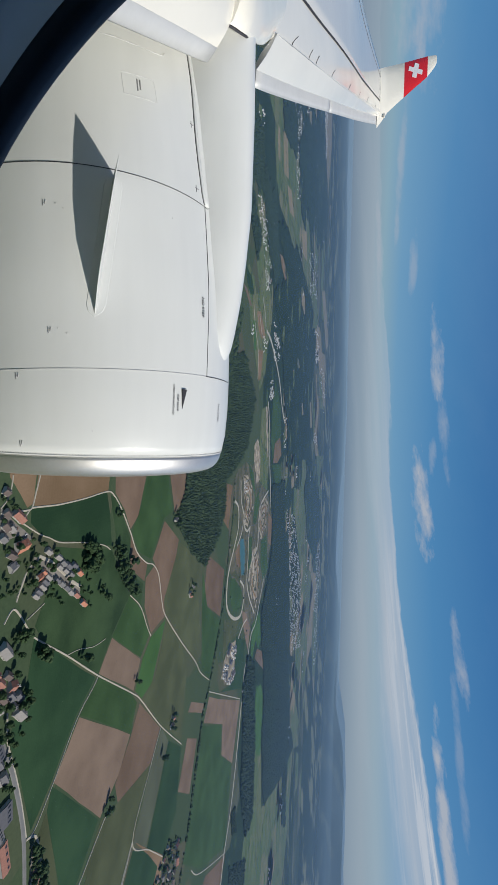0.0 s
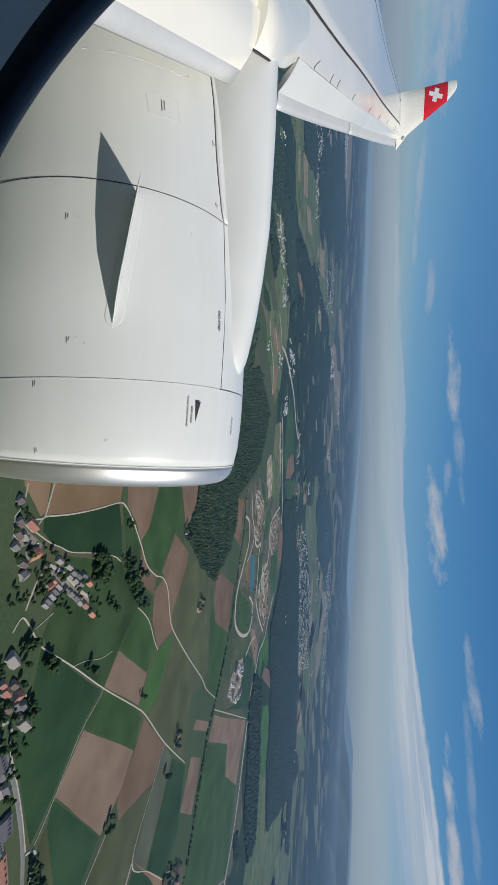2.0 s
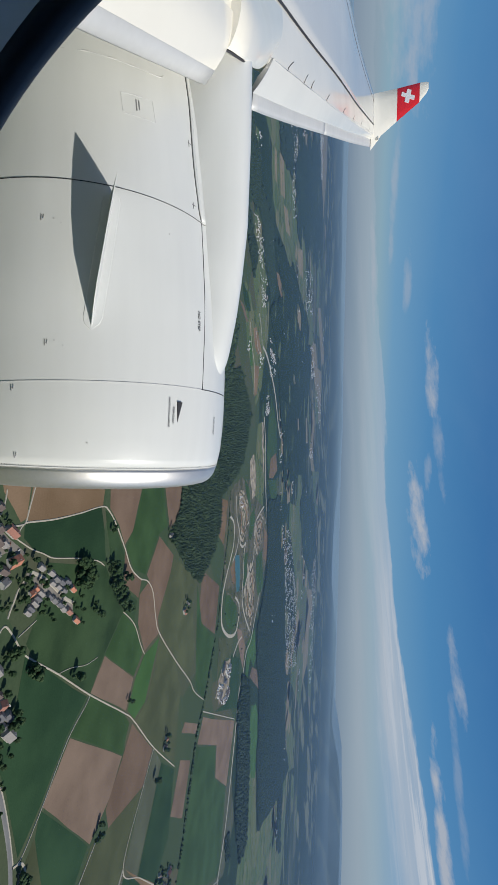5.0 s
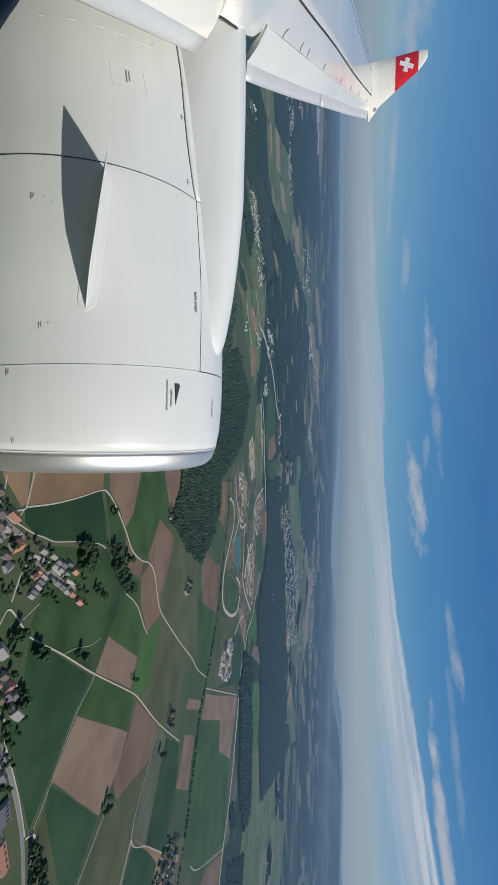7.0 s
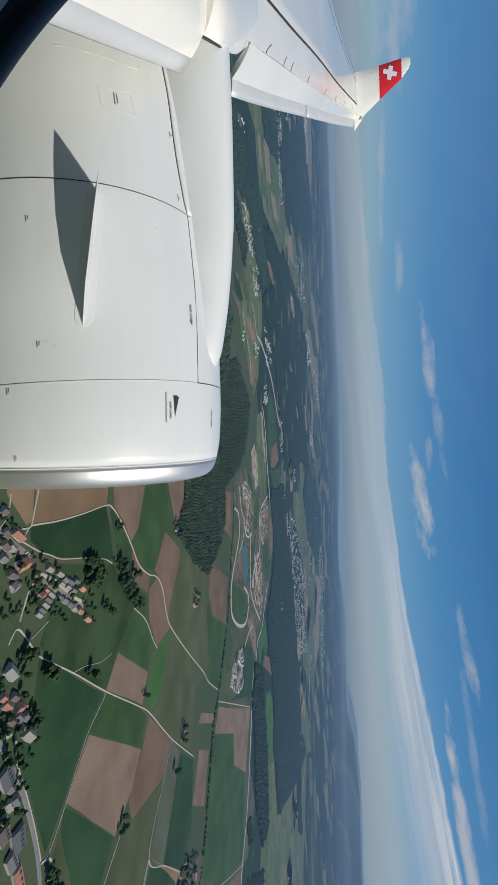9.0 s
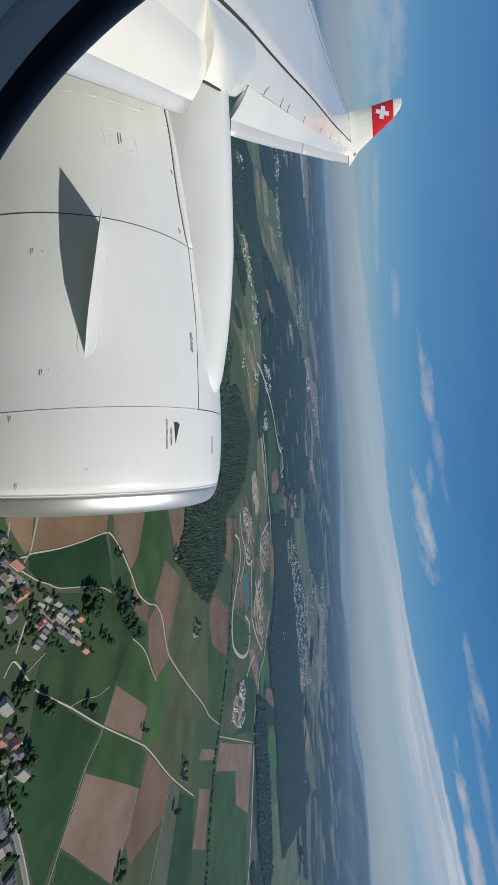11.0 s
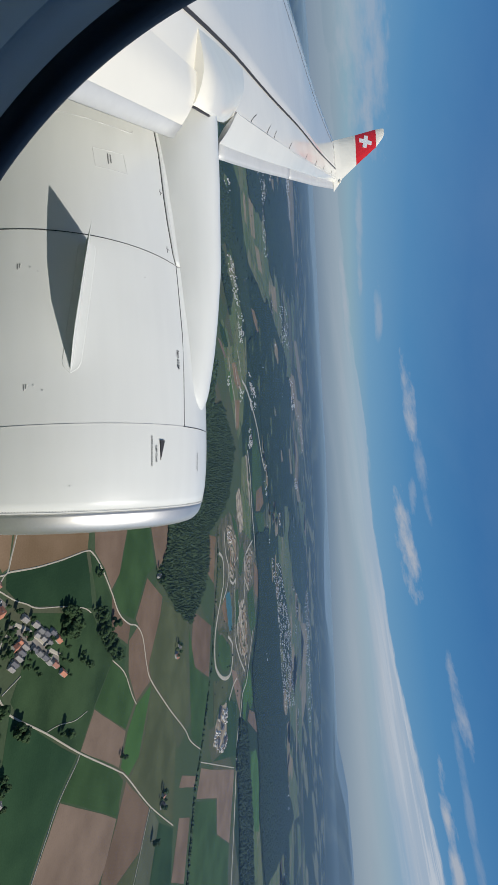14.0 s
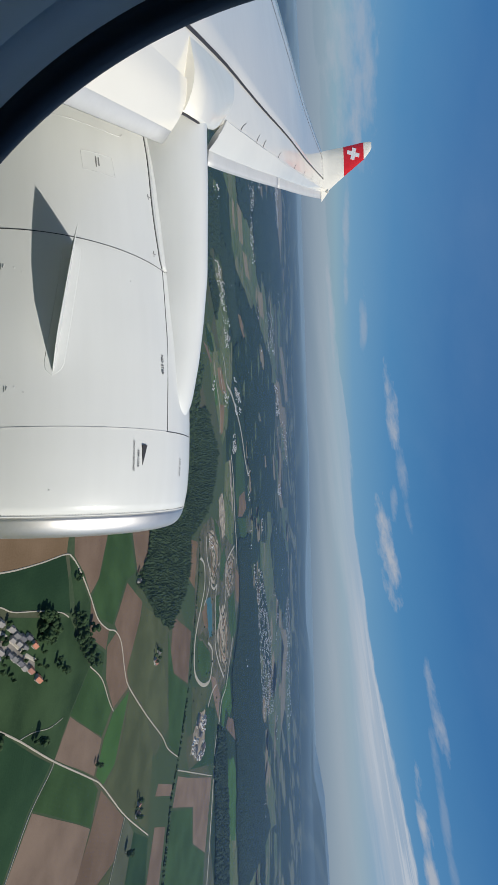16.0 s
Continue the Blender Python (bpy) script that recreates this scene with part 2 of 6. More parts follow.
M = {
    "white": paint("white_gloss_paint", (0.68, 0.69, 0.665)),
    "wing": paint("wing_white_paint", (0.84, 0.805, 0.705), 0.13, 0.04, (2.0, 0.3, 2.0)),
    "skin": paint("wing_upper_skin_grey", (0.66, 0.645, 0.595), 0.06, 0.02, (0.5, 0.3, 2.0), 0.1),
    "red": paint("red_gloss_paint", (0.62, 0.02, 0.025), 0.25, 0.03),
    "cross": paint("white_marking_paint", (0.8, 0.8, 0.8), 0.3, 0.02),
    "lip": plain("bare_aluminium_lip", (0.82, 0.79, 0.74), 0.42, 0.9, 0.06, 6.0),
    "seam": plain("panel_gap_dark", (0.035, 0.035, 0.04), 0.8, 0, 0.2),
    "dark": plain("black_marking", (0.03, 0.03, 0.035), 0.6),
    "print": plain("grey_stencil", (0.22, 0.22, 0.22), 0.6),
    "scribe": plain("fine_panel_line", (0.56, 0.56, 0.55), 0.6),
    "slat_metal": plain("satin_slat_metal", (0.62, 0.62, 0.60), 0.5, 0.15, 0.06, 2.0),
    "metal": plain("dull_metal", (0.35, 0.36, 0.37), 0.45, 0.8),
    "seal": plain("black_rubber_seal", (0.050, 0.064, 0.085), 0.7, 0, 0.2, 20),
    "liner": plain("blue_grey_window_liner", (0.28, 0.42, 0.58), 0.5, 0, 0.08, 14),
    "cabin": plain("grey_cabin_wall", (0.45, 0.47, 0.5), 0.7),
    "soil_tan": farmland("ploughed_tan_soil", (0.178, 0.118, 0.066), (0.216, 0.146, 0.090)),
    "soil_brown": farmland("ploughed_brown_soil", (0.145, 0.097, 0.065), (0.180, 0.125, 0.087)),
    "soil_pink": farmland("ploughed_reddish_soil", (0.166, 0.118, 0.085), (0.208, 0.150, 0.109)),
    "soil_dark": farmland("dark_wet_soil", (0.074, 0.055, 0.044), (0.104, 0.074, 0.059)),
    "crop_green": farmland("green_crop", (0.030, 0.067, 0.023), (0.047, 0.095, 0.034)),
    "crop_dark": farmland("dark_green_crop", (0.018, 0.050, 0.023), (0.029, 0.067, 0.030)),
    "crop_bright": farmland("bright_green_crop", (0.047, 0.117, 0.032), (0.062, 0.140, 0.043)),
    "crop_olive": farmland("olive_crop", (0.061, 0.075, 0.036), (0.086, 0.101, 0.051)),
    "crop_grey": farmland("grey_green_stubble", (0.078, 0.090, 0.059), (0.101, 0.117, 0.078)),
    "meadow": farmland("grazed_meadow", (0.024, 0.053, 0.023), (0.052, 0.094, 0.040), 0.1),
    "gravel": farmland("pale_gravel", (0.15, 0.128, 0.092), (0.44, 0.375, 0.28), 0.5, 3.4),
    "yard": farmland("worn_grey_yard", (0.19, 0.175, 0.15), (0.26, 0.235, 0.20), 0.0, 2.0),
    "quarry_floor": farmland("worked_quarry_floor", (0.052, 0.066, 0.038), (0.13, 0.118, 0.082), 0.1, 2.0),
    "lane": plain("pale_farm_road", (0.38, 0.345, 0.275), 0.9, 0, 0.12, 0.3),
    "asphalt": plain("grey_asphalt", (0.16, 0.16, 0.155), 0.9, 0, 0.15, 0.3),
    "woods": foliage("dark_woodland", (0.016, 0.035, 0.021), (0.056, 0.088, 0.042), 0.07),
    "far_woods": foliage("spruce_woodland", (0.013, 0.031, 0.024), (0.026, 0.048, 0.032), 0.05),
    "dim_woods": foliage("hedgerow_woodland", (0.014, 0.031, 0.022), (0.026, 0.048, 0.030), 0.015),
    "leaf": foliage("tree_leaves", (0.022, 0.046, 0.02), (0.05, 0.085, 0.032), 0.8),
    "bark": plain("bark", (0.09, 0.07, 0.05), 0.95, 0, 0.3),
    "plaster": plain("pale_render", (0.40, 0.38, 0.34), 0.9, 0, 0.1, 0.8),
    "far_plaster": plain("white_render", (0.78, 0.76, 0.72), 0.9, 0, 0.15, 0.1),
    "mid_woods": foliage("valley_woodland", (0.015, 0.034, 0.023), (0.034, 0.058, 0.036), 0.1),
    "tile_red": plain("red_roof_tiles", (0.27, 0.125, 0.09), 0.85, 0, 0.25, 1.5),
    "tile_brown": plain("brown_roof_tiles", (0.105, 0.080, 0.070), 0.85, 0, 0.25, 1.5),
    "tile_grey": plain("grey_roof_sheets", (0.125, 0.122, 0.12), 0.7, 0, 0.2, 1.5),
    "tile_orange": plain("orange_roof_tiles", (0.40, 0.165, 0.10), 0.85, 0, 0.2, 1.5),
    "tile_pale": plain("light_grey_roof", (0.22, 0.205, 0.19), 0.8, 0, 0.2, 1.5),
    "tile_slate": plain("dark_grey_sheet_roof", (0.085, 0.085, 0.095), 0.7, 0, 0.15, 1.5),
    "glass_dark": plain("dark_window_glass", (0.03, 0.035, 0.04), 0.15),
}
l_nt = M["liner"].node_tree
l_tr, l_mx = l_nt.nodes.new("ShaderNodeBsdfTranslucent"), l_nt.nodes.new("ShaderNodeMixShader")
l_tr.inputs[0].default_value, l_mx.inputs[0].default_value = (0.30, 0.42, 0.56, 1), 0.6
l_nt.links.new(l_nt.nodes["Principled BSDF"].outputs[0], l_mx.inputs[1])
l_nt.links.new(l_tr.outputs[0], l_mx.inputs[2])
l_nt.links.new(l_mx.outputs[0], l_nt.nodes["Material Output"].inputs[0])
w_m, w_nt, w_b = material("pond_water", 0.45, 0, 0.3)
w_b.inputs["Base Color"].default_value = (0.045, 0.125, 0.13, 1)
w_n = tex(w_nt, "ShaderNodeTexNoise", 2.0, Detail=3.0)
bump(w_nt, w_b, w_n.outputs[0], 0.1, 0.1)
M["pond"] = w_m


def ground_material(name, tones, woodland, cells, woods_at, patch):
    """Open country: a mosaic of meadow, crop and stubble with wooded patches."""
    m, nt, b = material(name, 0.95, 0, 0.1)
    v = tex(nt, "ShaderNodeTexVoronoi", cells)
    sepc = nt.nodes.new("ShaderNodeSeparateColor")
    nt.links.new(v.outputs["Color"], sepc.inputs[0])
    col = ramp_of(nt, sepc.outputs[0], list(zip((0.0, 0.35, 0.6, 0.85, 1.0), tones)))
    n1, n2 = tex(nt, "ShaderNodeTexNoise", patch, Detail=7.0), tex(nt, "ShaderNodeTexNoise", cells * 30, Detail=6.0)
    wood_mask = ramp_of(nt, n1.outputs[0], [(woods_at, (0, 0, 0)), (woods_at + 0.04, (1, 1, 1))])
    col = blend(nt, wood_mask, col, woodland)
    col = blend(nt, 0.25, col, ramp_of(nt, n2.outputs[0], [(0.3, tuple(k * 0.7 for k in tones[0])), (0.7, tuple(k * 1.3 for k in tones[1]))]))
    nt.links.new(col, b.inputs["Base Color"])
    bump(nt, b, n2.outputs[0], 0.4, 0.4)
    return m


def mosaic(name, tones, hedge, cells, stretch, turn, wander, hedge_share=0.5):
    """Far countryside: strips and parcels of crop, stubble and grass with hedge lines and soft uneven borders."""
    m, nt, b = material(name, 0.95, 0, 0.1)
    tc, mp = nt.nodes.new("ShaderNodeTexCoord"), nt.nodes.new("ShaderNodeMapping")
    nt.links.new(tc.outputs["Object"], mp.inputs[0])
    mp.inputs["Scale"].default_value, mp.inputs["Rotation"].default_value = (stretch, 1, 1), (0, 0, radians(turn))
    wob = tex(nt, "ShaderNodeTexNoise", cells * 1.5, Detail=4.0)
    off = nt.nodes.new("ShaderNodeVectorMath")
    off.operation, off.inputs[1].default_value = "MULTIPLY", (wander, wander, 0)
    nt.links.new(wob.outputs["Color"], off.inputs[0])
    add = nt.nodes.new("ShaderNodeVectorMath")
    nt.links.new(mp.outputs[0], add.inputs[0])
    nt.links.new(off.outputs[0], add.inputs[1])
    pieces, edges = tex(nt, "ShaderNodeTexVoronoi", cells, None), tex(nt, "ShaderNodeTexVoronoi", cells, None)
    edges.feature = "DISTANCE_TO_EDGE"
    small = tex(nt, "ShaderNodeTexVoronoi", cells * 2.7, None)
    for n in (pieces, edges, small):
        nt.links.new(add.outputs[0], n.inputs["Vector"])
    a1, a2 = nt.nodes.new("ShaderNodeSeparateColor"), nt.nodes.new("ShaderNodeSeparateColor")
    nt.links.new(pieces.outputs["Color"], a1.inputs[0])
    nt.links.new(small.outputs["Color"], a2.inputs[0])
    steps = [(k + 0.5) / len(tones) for k in range(len(tones))]
    col = blend(nt, 0.4, ramp_of(nt, a1.outputs[0], list(zip(steps, tones))), ramp_of(nt, a2.outputs[0], list(zip(steps, tones[::-1]))))
    gap = tex(nt, "ShaderNodeTexNoise", cells * 2.2, Detail=6.0)
    line = ramp_of(nt, edges.outputs["Distance"], [(0.0, (1, 1, 1)), (0.07, (0, 0, 0))])
    some = ramp_of(nt, gap.outputs[0], [(hedge_share - 0.06, (0, 0, 0)), (hedge_share + 0.06, (1, 1, 1))])
    col = blend(nt, blend(nt, 1.0, line, some, "MULTIPLY"), col, hedge)
    clump = tex(nt, "ShaderNodeTexNoise", cells * 7, Detail=6.0)
    spots = ramp_of(nt, clump.outputs[0], [(0.60, (0, 0, 0)), (0.66, (1, 1, 1))])
    col = blend(nt, spots, col, hedge)
    fine = tex(nt, "ShaderNodeTexNoise", cells * 25, Detail=5.0)
    col = blend(nt, 0.22, col, ramp_of(nt, fine.outputs[0], [(0.3, tuple(k * 0.7 for k in tones[0])), (0.7, tuple(k * 1.3 for k in tones[-1]))]))
    nt.links.new(col, b.inputs["Base Color"])
    return m


def far_forest(name, a, c, clearing, scale, share):
    """Wooded slopes: mottled canopy with a few pale clearings."""
    m, nt, b = material(name, 0.95, 0, 0.1)
    n1, n2 = tex(nt, "ShaderNodeTexNoise", scale, Detail=8.0, Roughness=0.65), tex(nt, "ShaderNodeTexNoise", scale * 14, Detail=5.0)
    tc, mp = nt.nodes.new("ShaderNodeTexCoord"), nt.nodes.new("ShaderNodeMapping")
    mp.inputs["Scale"].default_value = (0.4, 1, 1)
    nt.links.new(tc.outputs["Object"], mp.inputs[0])
    n3 = tex(nt, "ShaderNodeTexNoise", scale * 2.6, None, Detail=7.0, Roughness=0.6)
    nt.links.new(mp.outputs[0], n3.inputs["Vector"])
    col = blend(nt, 0.4, ramp_of(nt, n1.outputs[0], [(0.32, a), (0.68, c)]), ramp_of(nt, n2.outputs[0], [(0.3, a), (0.7, c)]))
    col = blend(nt, ramp_of(nt, n3.outputs[0], [(share, (0, 0, 0)), (share + 0.05, (1, 1, 1))]), col, clearing)
    nt.links.new(col, b.inputs["Base Color"])
    bump(nt, b, n2.outputs[0], 0.5, 1.5)
    return m


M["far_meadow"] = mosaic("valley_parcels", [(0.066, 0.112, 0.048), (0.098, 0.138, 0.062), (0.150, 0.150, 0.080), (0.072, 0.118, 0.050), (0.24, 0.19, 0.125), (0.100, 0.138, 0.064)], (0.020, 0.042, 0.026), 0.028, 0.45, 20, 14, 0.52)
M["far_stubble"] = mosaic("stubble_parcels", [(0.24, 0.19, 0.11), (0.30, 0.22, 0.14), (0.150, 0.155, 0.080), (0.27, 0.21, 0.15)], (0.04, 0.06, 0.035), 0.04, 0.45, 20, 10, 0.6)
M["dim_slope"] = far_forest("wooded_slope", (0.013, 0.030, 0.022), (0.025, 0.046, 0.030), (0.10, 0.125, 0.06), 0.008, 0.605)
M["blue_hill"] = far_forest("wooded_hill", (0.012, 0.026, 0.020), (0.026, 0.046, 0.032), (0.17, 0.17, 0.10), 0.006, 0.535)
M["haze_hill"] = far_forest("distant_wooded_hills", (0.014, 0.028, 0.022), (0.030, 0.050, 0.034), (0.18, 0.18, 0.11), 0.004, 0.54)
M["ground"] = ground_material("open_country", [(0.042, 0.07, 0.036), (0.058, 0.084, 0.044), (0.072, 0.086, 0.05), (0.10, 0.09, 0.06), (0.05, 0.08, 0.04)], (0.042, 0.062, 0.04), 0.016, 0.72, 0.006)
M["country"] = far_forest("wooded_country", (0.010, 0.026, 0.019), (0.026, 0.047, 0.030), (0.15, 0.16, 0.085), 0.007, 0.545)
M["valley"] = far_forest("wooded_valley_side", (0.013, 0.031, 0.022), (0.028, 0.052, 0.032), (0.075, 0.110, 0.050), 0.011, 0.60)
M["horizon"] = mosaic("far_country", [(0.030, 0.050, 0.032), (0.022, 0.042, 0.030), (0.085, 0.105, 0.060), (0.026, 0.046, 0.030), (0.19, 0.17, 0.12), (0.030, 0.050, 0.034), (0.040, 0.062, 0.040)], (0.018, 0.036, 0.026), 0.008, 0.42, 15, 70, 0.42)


# ---------------------------------------------------------------- mesh helpers
def mesh_object(name, verts, faces, mat, parent=None, label="", smooth=False):
    me = bpy.data.meshes.new(name)
    me.from_pydata([tuple(v) for v in verts], [], faces)
    me.materials.append(M[mat])
    if smooth:
        me.polygons.foreach_set("use_smooth", [True] * len(me.polygons))
    ob = new(name, me)
    ob.parent = parent
    return tagged(ob, label)


def creased(ob, degrees=35):
    """Smooth shading that keeps the sharp edges."""
    ob.data.polygons.foreach_set("use_smooth", [True] * len(ob.data.polygons))
    ob.data.set_sharp_from_angle(angle=radians(degrees))
    return ob


def part(name, bm, mat, parent=None, label="", smooth=False):
    me = bpy.data.meshes.new(name)
    bmesh.ops.recalc_face_normals(bm, faces=bm.faces)
    bm.to_mesh(me)
    bm.free()
    me.materials.append(M[mat])
    if smooth:
        me.polygons.foreach_set("use_smooth", [True] * len(me.polygons))
    ob = new(name, me)
    ob.parent = parent
    return tagged(ob, label)


def thing(name, m, label, category, group="", kind=""):
    ob = new(name)
    ob.matrix_world = m
    return tagged(ob, label, category, group, kind)


def loft(rings, closed=True, caps=True):
    """A skin over rings with equal numbers of points."""
    n = len(rings[0])
    verts = [p for r in rings for p in r]
    faces = []
    for i in range(len(rings) - 1):
        for j in range(n if closed else n - 1):
            k = (j + 1) % n
            faces.append((i * n + j, i * n + k, (i + 1) * n + k, (i + 1) * n + j))
    if caps and closed:
        faces += [tuple(range(n))[::-1], tuple((len(rings) - 1) * n + j for j in range(n))]
    return verts, faces


def box(bm, c, size, m=None):
    r = bmesh.ops.create_cube(bm, size=1.0, matrix=Matrix.Translation(c) @ Matrix.Diagonal((*size, 1)))
    if m is not None:
        bmesh.ops.transform(bm, matrix=m, verts=r["verts"])
    return r["verts"]


def lerp(table, x):
    return float(np.interp(x, [p[0] for p in table], [p[1] for p in table]))


# ---------------------------------------------------------------- land
seg = 96
gv, gf = [(0, 0, 0)], []
for i, r in enumerate((60, 150, 300, 560, 700, 900, 1200, 1800, 2600, 3600, 4940)):
    gv += [(r * math.cos(2 * math.pi * k / seg), r * math.sin(2 * math.pi * k / seg), 0) for k in range(seg)]
gf += [(0, 1 + k, 1 + (k + 1) % seg) for k in range(seg)]
for i in range(10):
    a, b_ = 1 + i * seg, 1 + (i + 1) * seg
    gf += [(a + k, b_ + k, b_ + (k + 1) % seg, a + (k + 1) % seg) for k in range(seg)]
ground = mesh_object("ground", gv, gf, "ground")
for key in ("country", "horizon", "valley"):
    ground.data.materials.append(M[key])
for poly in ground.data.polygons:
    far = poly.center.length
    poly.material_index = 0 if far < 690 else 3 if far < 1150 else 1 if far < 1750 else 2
tagged(ground, "rolling open farmland reaching to the hazy horizon", "ground", kind="structure")

FIELD_LABEL = {
    "soil_tan": "ploughed field of dry tan soil", "soil_brown": "ploughed field of brown soil",
    "soil_pink": "freshly tilled field of reddish soil", "soil_dark": "field of dark freshly turned soil",
    "crop_green": "field of even green crop", "crop_dark": "field of dense dark green crop",
    "crop_bright": "narrow field of bright green crop", "crop_olive": "field of ripening olive-green crop",
    "crop_grey": "strip of grey-green stubble", "meadow": "grazed green meadow with soft patches",
    "gravel": "pale bare gravel of the quarry", "yard": "worn grey paved yard between the houses", "quarry_floor": "brown worked floor of the gravel quarry", "pond": "turquoise quarry pond between gravel banks",
}
field_count = 0


def field(mat, pts):
    """A field: a low slab with a soft uneven edge."""
    global field_count
    field_count += 1
    z = 0.03 + 0.0016 * field_count
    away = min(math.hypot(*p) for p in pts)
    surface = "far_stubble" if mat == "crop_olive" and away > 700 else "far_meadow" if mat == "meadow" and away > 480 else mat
    ring = []
    rnd = random.Random(field_count)
    for (x0, y0), (x1, y1) in zip(pts, pts[1:] + pts[:1]):
        n = 7 if mat in ("gravel", "pond", "quarry_floor") else 4
        d = math.hypot(x1 - x0, y1 - y0)
        for k in range(n):
            j = 0 if k == 0 else (0.07 if n == 7 else 0.006) * d * rnd.uniform(-1, 1)
            ring.append((x0 + (x1 - x0) * k / n - (y1 - y0) / d * j, y0 + (y1 - y0) * k / n + (x1 - x0) / d * j))
    bm = bmesh.new()
    top = [bm.verts.new((x, y, z)) for x, y in ring]
    low = [bm.verts.new((x, y, -0.05)) for x, y in ring]
    f = bm.faces.new(top)
    for i in range(len(ring)):
        k = (i + 1) % len(ring)
        bm.faces.new((top[i], low[i], low[k], top[k]))
    bmesh.ops.triangulate(bm, faces=[f])
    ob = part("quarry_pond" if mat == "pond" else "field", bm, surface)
    return tagged(ob, FIELD_LABEL[mat], "pond" if mat == "pond" else "field", kind="structure")


def benches(pts, levels):
    """Low banks of dug earth that follow a pit's outline inwards, one within the other."""
    cx, cy = sum(p[0] for p in pts) / len(pts), sum(p[1] for p in pts) / len(pts)
    for n, k in enumerate(levels):
        ring, count = [], len(pts) * 6
        for i in range(count):
            (x0, y0), (x1, y1) = pts[i // 6], pts[(i // 6 + 1) % len(pts)]
            t = i % 6 / 6
            x, y = x0 + (x1 - x0) * t, y0 + (y1 - y0) * t
            j = k * (1 + 0.28 * noise.noise((x / 14, y / 14, n * 3.1)))
            ring.append((cx + (x - cx) * j + 2.0 * n, cy + (y - cy) * j, j / k))
        verts, faces = [], []
        for i, (x, y, j) in enumerate(ring):
            ux, uy = (x - cx), (y - cy)
            d = math.hypot(ux, uy) or 1
            wide, high = 1.5 + 0.9 * noise.noise((x / 9, y / 9, 5.0)), 0.75 + 0.5 * noise.noise((x / 11, y / 11, 8.0))
            for off, z in ((-wide, 0.0), (-0.3 * wide, high), (0.4 * wide, high * 0.9), (wide, 0.0)):
                verts.append((x + ux / d * off, y + uy / d * off, z + 0.2))
        for i in range(count - 4):
            for q in range(3):
                a_ = i * 4 + q
                faces.append((a_, a_ + 1, a_ + 5, a_ + 4))
        ob = mesh_object("earth_bank", verts, faces, ("quarry_floor", "soil_tan", "crop_grey")[n % 3])
        tagged(ob, "low bank of dug earth in the gravel pit", "earth bank", kind="structure")


lane_count = 0


def lane(width, pts):
    """A lane that bends smoothly through its corners."""
    global lane_count
    lane_count += 1
    z = 0.24 + 0.0016 * lane_count
    c = [Vector((*p, 0)) for p in pts]
    line = []
    for i in range(len(c) - 1):
        p0, p1, p2, p3 = c[max(i - 1, 0)], c[i], c[i + 1], c[min(i + 2, len(c) - 1)]
        for k in range(6):
            t = k / 6
            line.append(0.5 * ((2 * p1) + (p2 - p0) * t + (2 * p0 - 5 * p1 + 4 * p2 - p3) * t * t + (3 * p1 - p0 - 3 * p2 + p3) * t ** 3))
    line.append(c[-1])
    verts, faces = [], []
    for i, p in enumerate(line):
        d = (line[min(i + 1, len(line) - 1)] - line[max(i - 1, 0)]).normalized()
        s = Vector((-d.y, d.x, 0)) * width * 0.33
        verts += [p + s + Vector((0, 0, z)), p - s + Vector((0, 0, z)), p + s * 1.5, p - s * 1.5]
    for i in range(len(line) - 1):
        a, b2 = i * 4, (i + 1) * 4
        faces += [(a, a + 1, b2 + 1, b2), (a + 2, a, b2, b2 + 2), (a + 1, a + 3, b2 + 3, b2 + 1)]
    wide = width in (2.4, 2.2)
    ob = mesh_object("road", verts, faces, "asphalt" if wide else "lane")
    return tagged(ob, "grey asphalt country road" if wide else "pale narrow farm lane between fields", "road", kind="structure")


field("soil_tan", [(8.1, 151.2), (9.4, 172.4), (36.9, 166.9), (38.0, 163.3), (32.0, 159.4), (24.4, 153.7)])
field("soil_tan", [(9.5, 174.2), (13.0, 234.9), (41.0, 228.2), (41.1, 205.8), (40.3, 184.9), (38.2, 167.5)])
field("soil_brown", [(13.1, 236.8), (16.2, 288.4), (62.3, 265.4), (68.5, 254.7), (54.9, 247.0), (43.7, 236.3)])
field("crop_green", [(16.2, 289.3), (17.3, 308.0), (57.3, 318.8), (70.9, 323.4), (73.4, 306.4), (95.3, 284.6), (86.3, 267.6), (70.8, 256.8), (59.3, 268.2)])
field("soil_brown", [(17.4, 310.0), (19.8, 351.4), (59.1, 356.3), (69.8, 339.4), (72.7, 328.0)])
field("crop_dark", [(38.5, 165.7), (40.8, 184.8), (41.7, 227.0), (54.5, 230.2), (72.3, 232.0), (62.5, 204.0), (57.6, 185.6), (51.3, 171.9), (44.7, 165.2)])
field("meadow", [(58.9, 181.2), (74.5, 231.8), (108.2, 253.7), (123.7, 231.0), (137.2, 217.2), (97.2, 172.0), (88.6, 167.0), (77.3, 175.6)])
field("meadow", [(44.0, 231.1), (47.6, 238.6), (73.6, 254.3), (93.9, 252.6), (108.2, 272.6), (121.0, 269.0), (107.6, 253.7), (75.8, 238.3)])
field("soil_brown", [(47.3, 238.6), (55.9, 244.1), (70.9, 254.5), (87.5, 265.8), (97.2, 278.9), (107.1, 274.5), (92.7, 254.2), (72.1, 255.2)])
field("soil_brown", [(75.1, 308.4), (96.0, 337.2), (119.0, 325.3), (133.5, 306.8), (144.7, 310.3), (146.3, 285.1), (124.2, 274.8), (105.8, 276.4), (101.5, 291.8), (96.1, 287.4)])
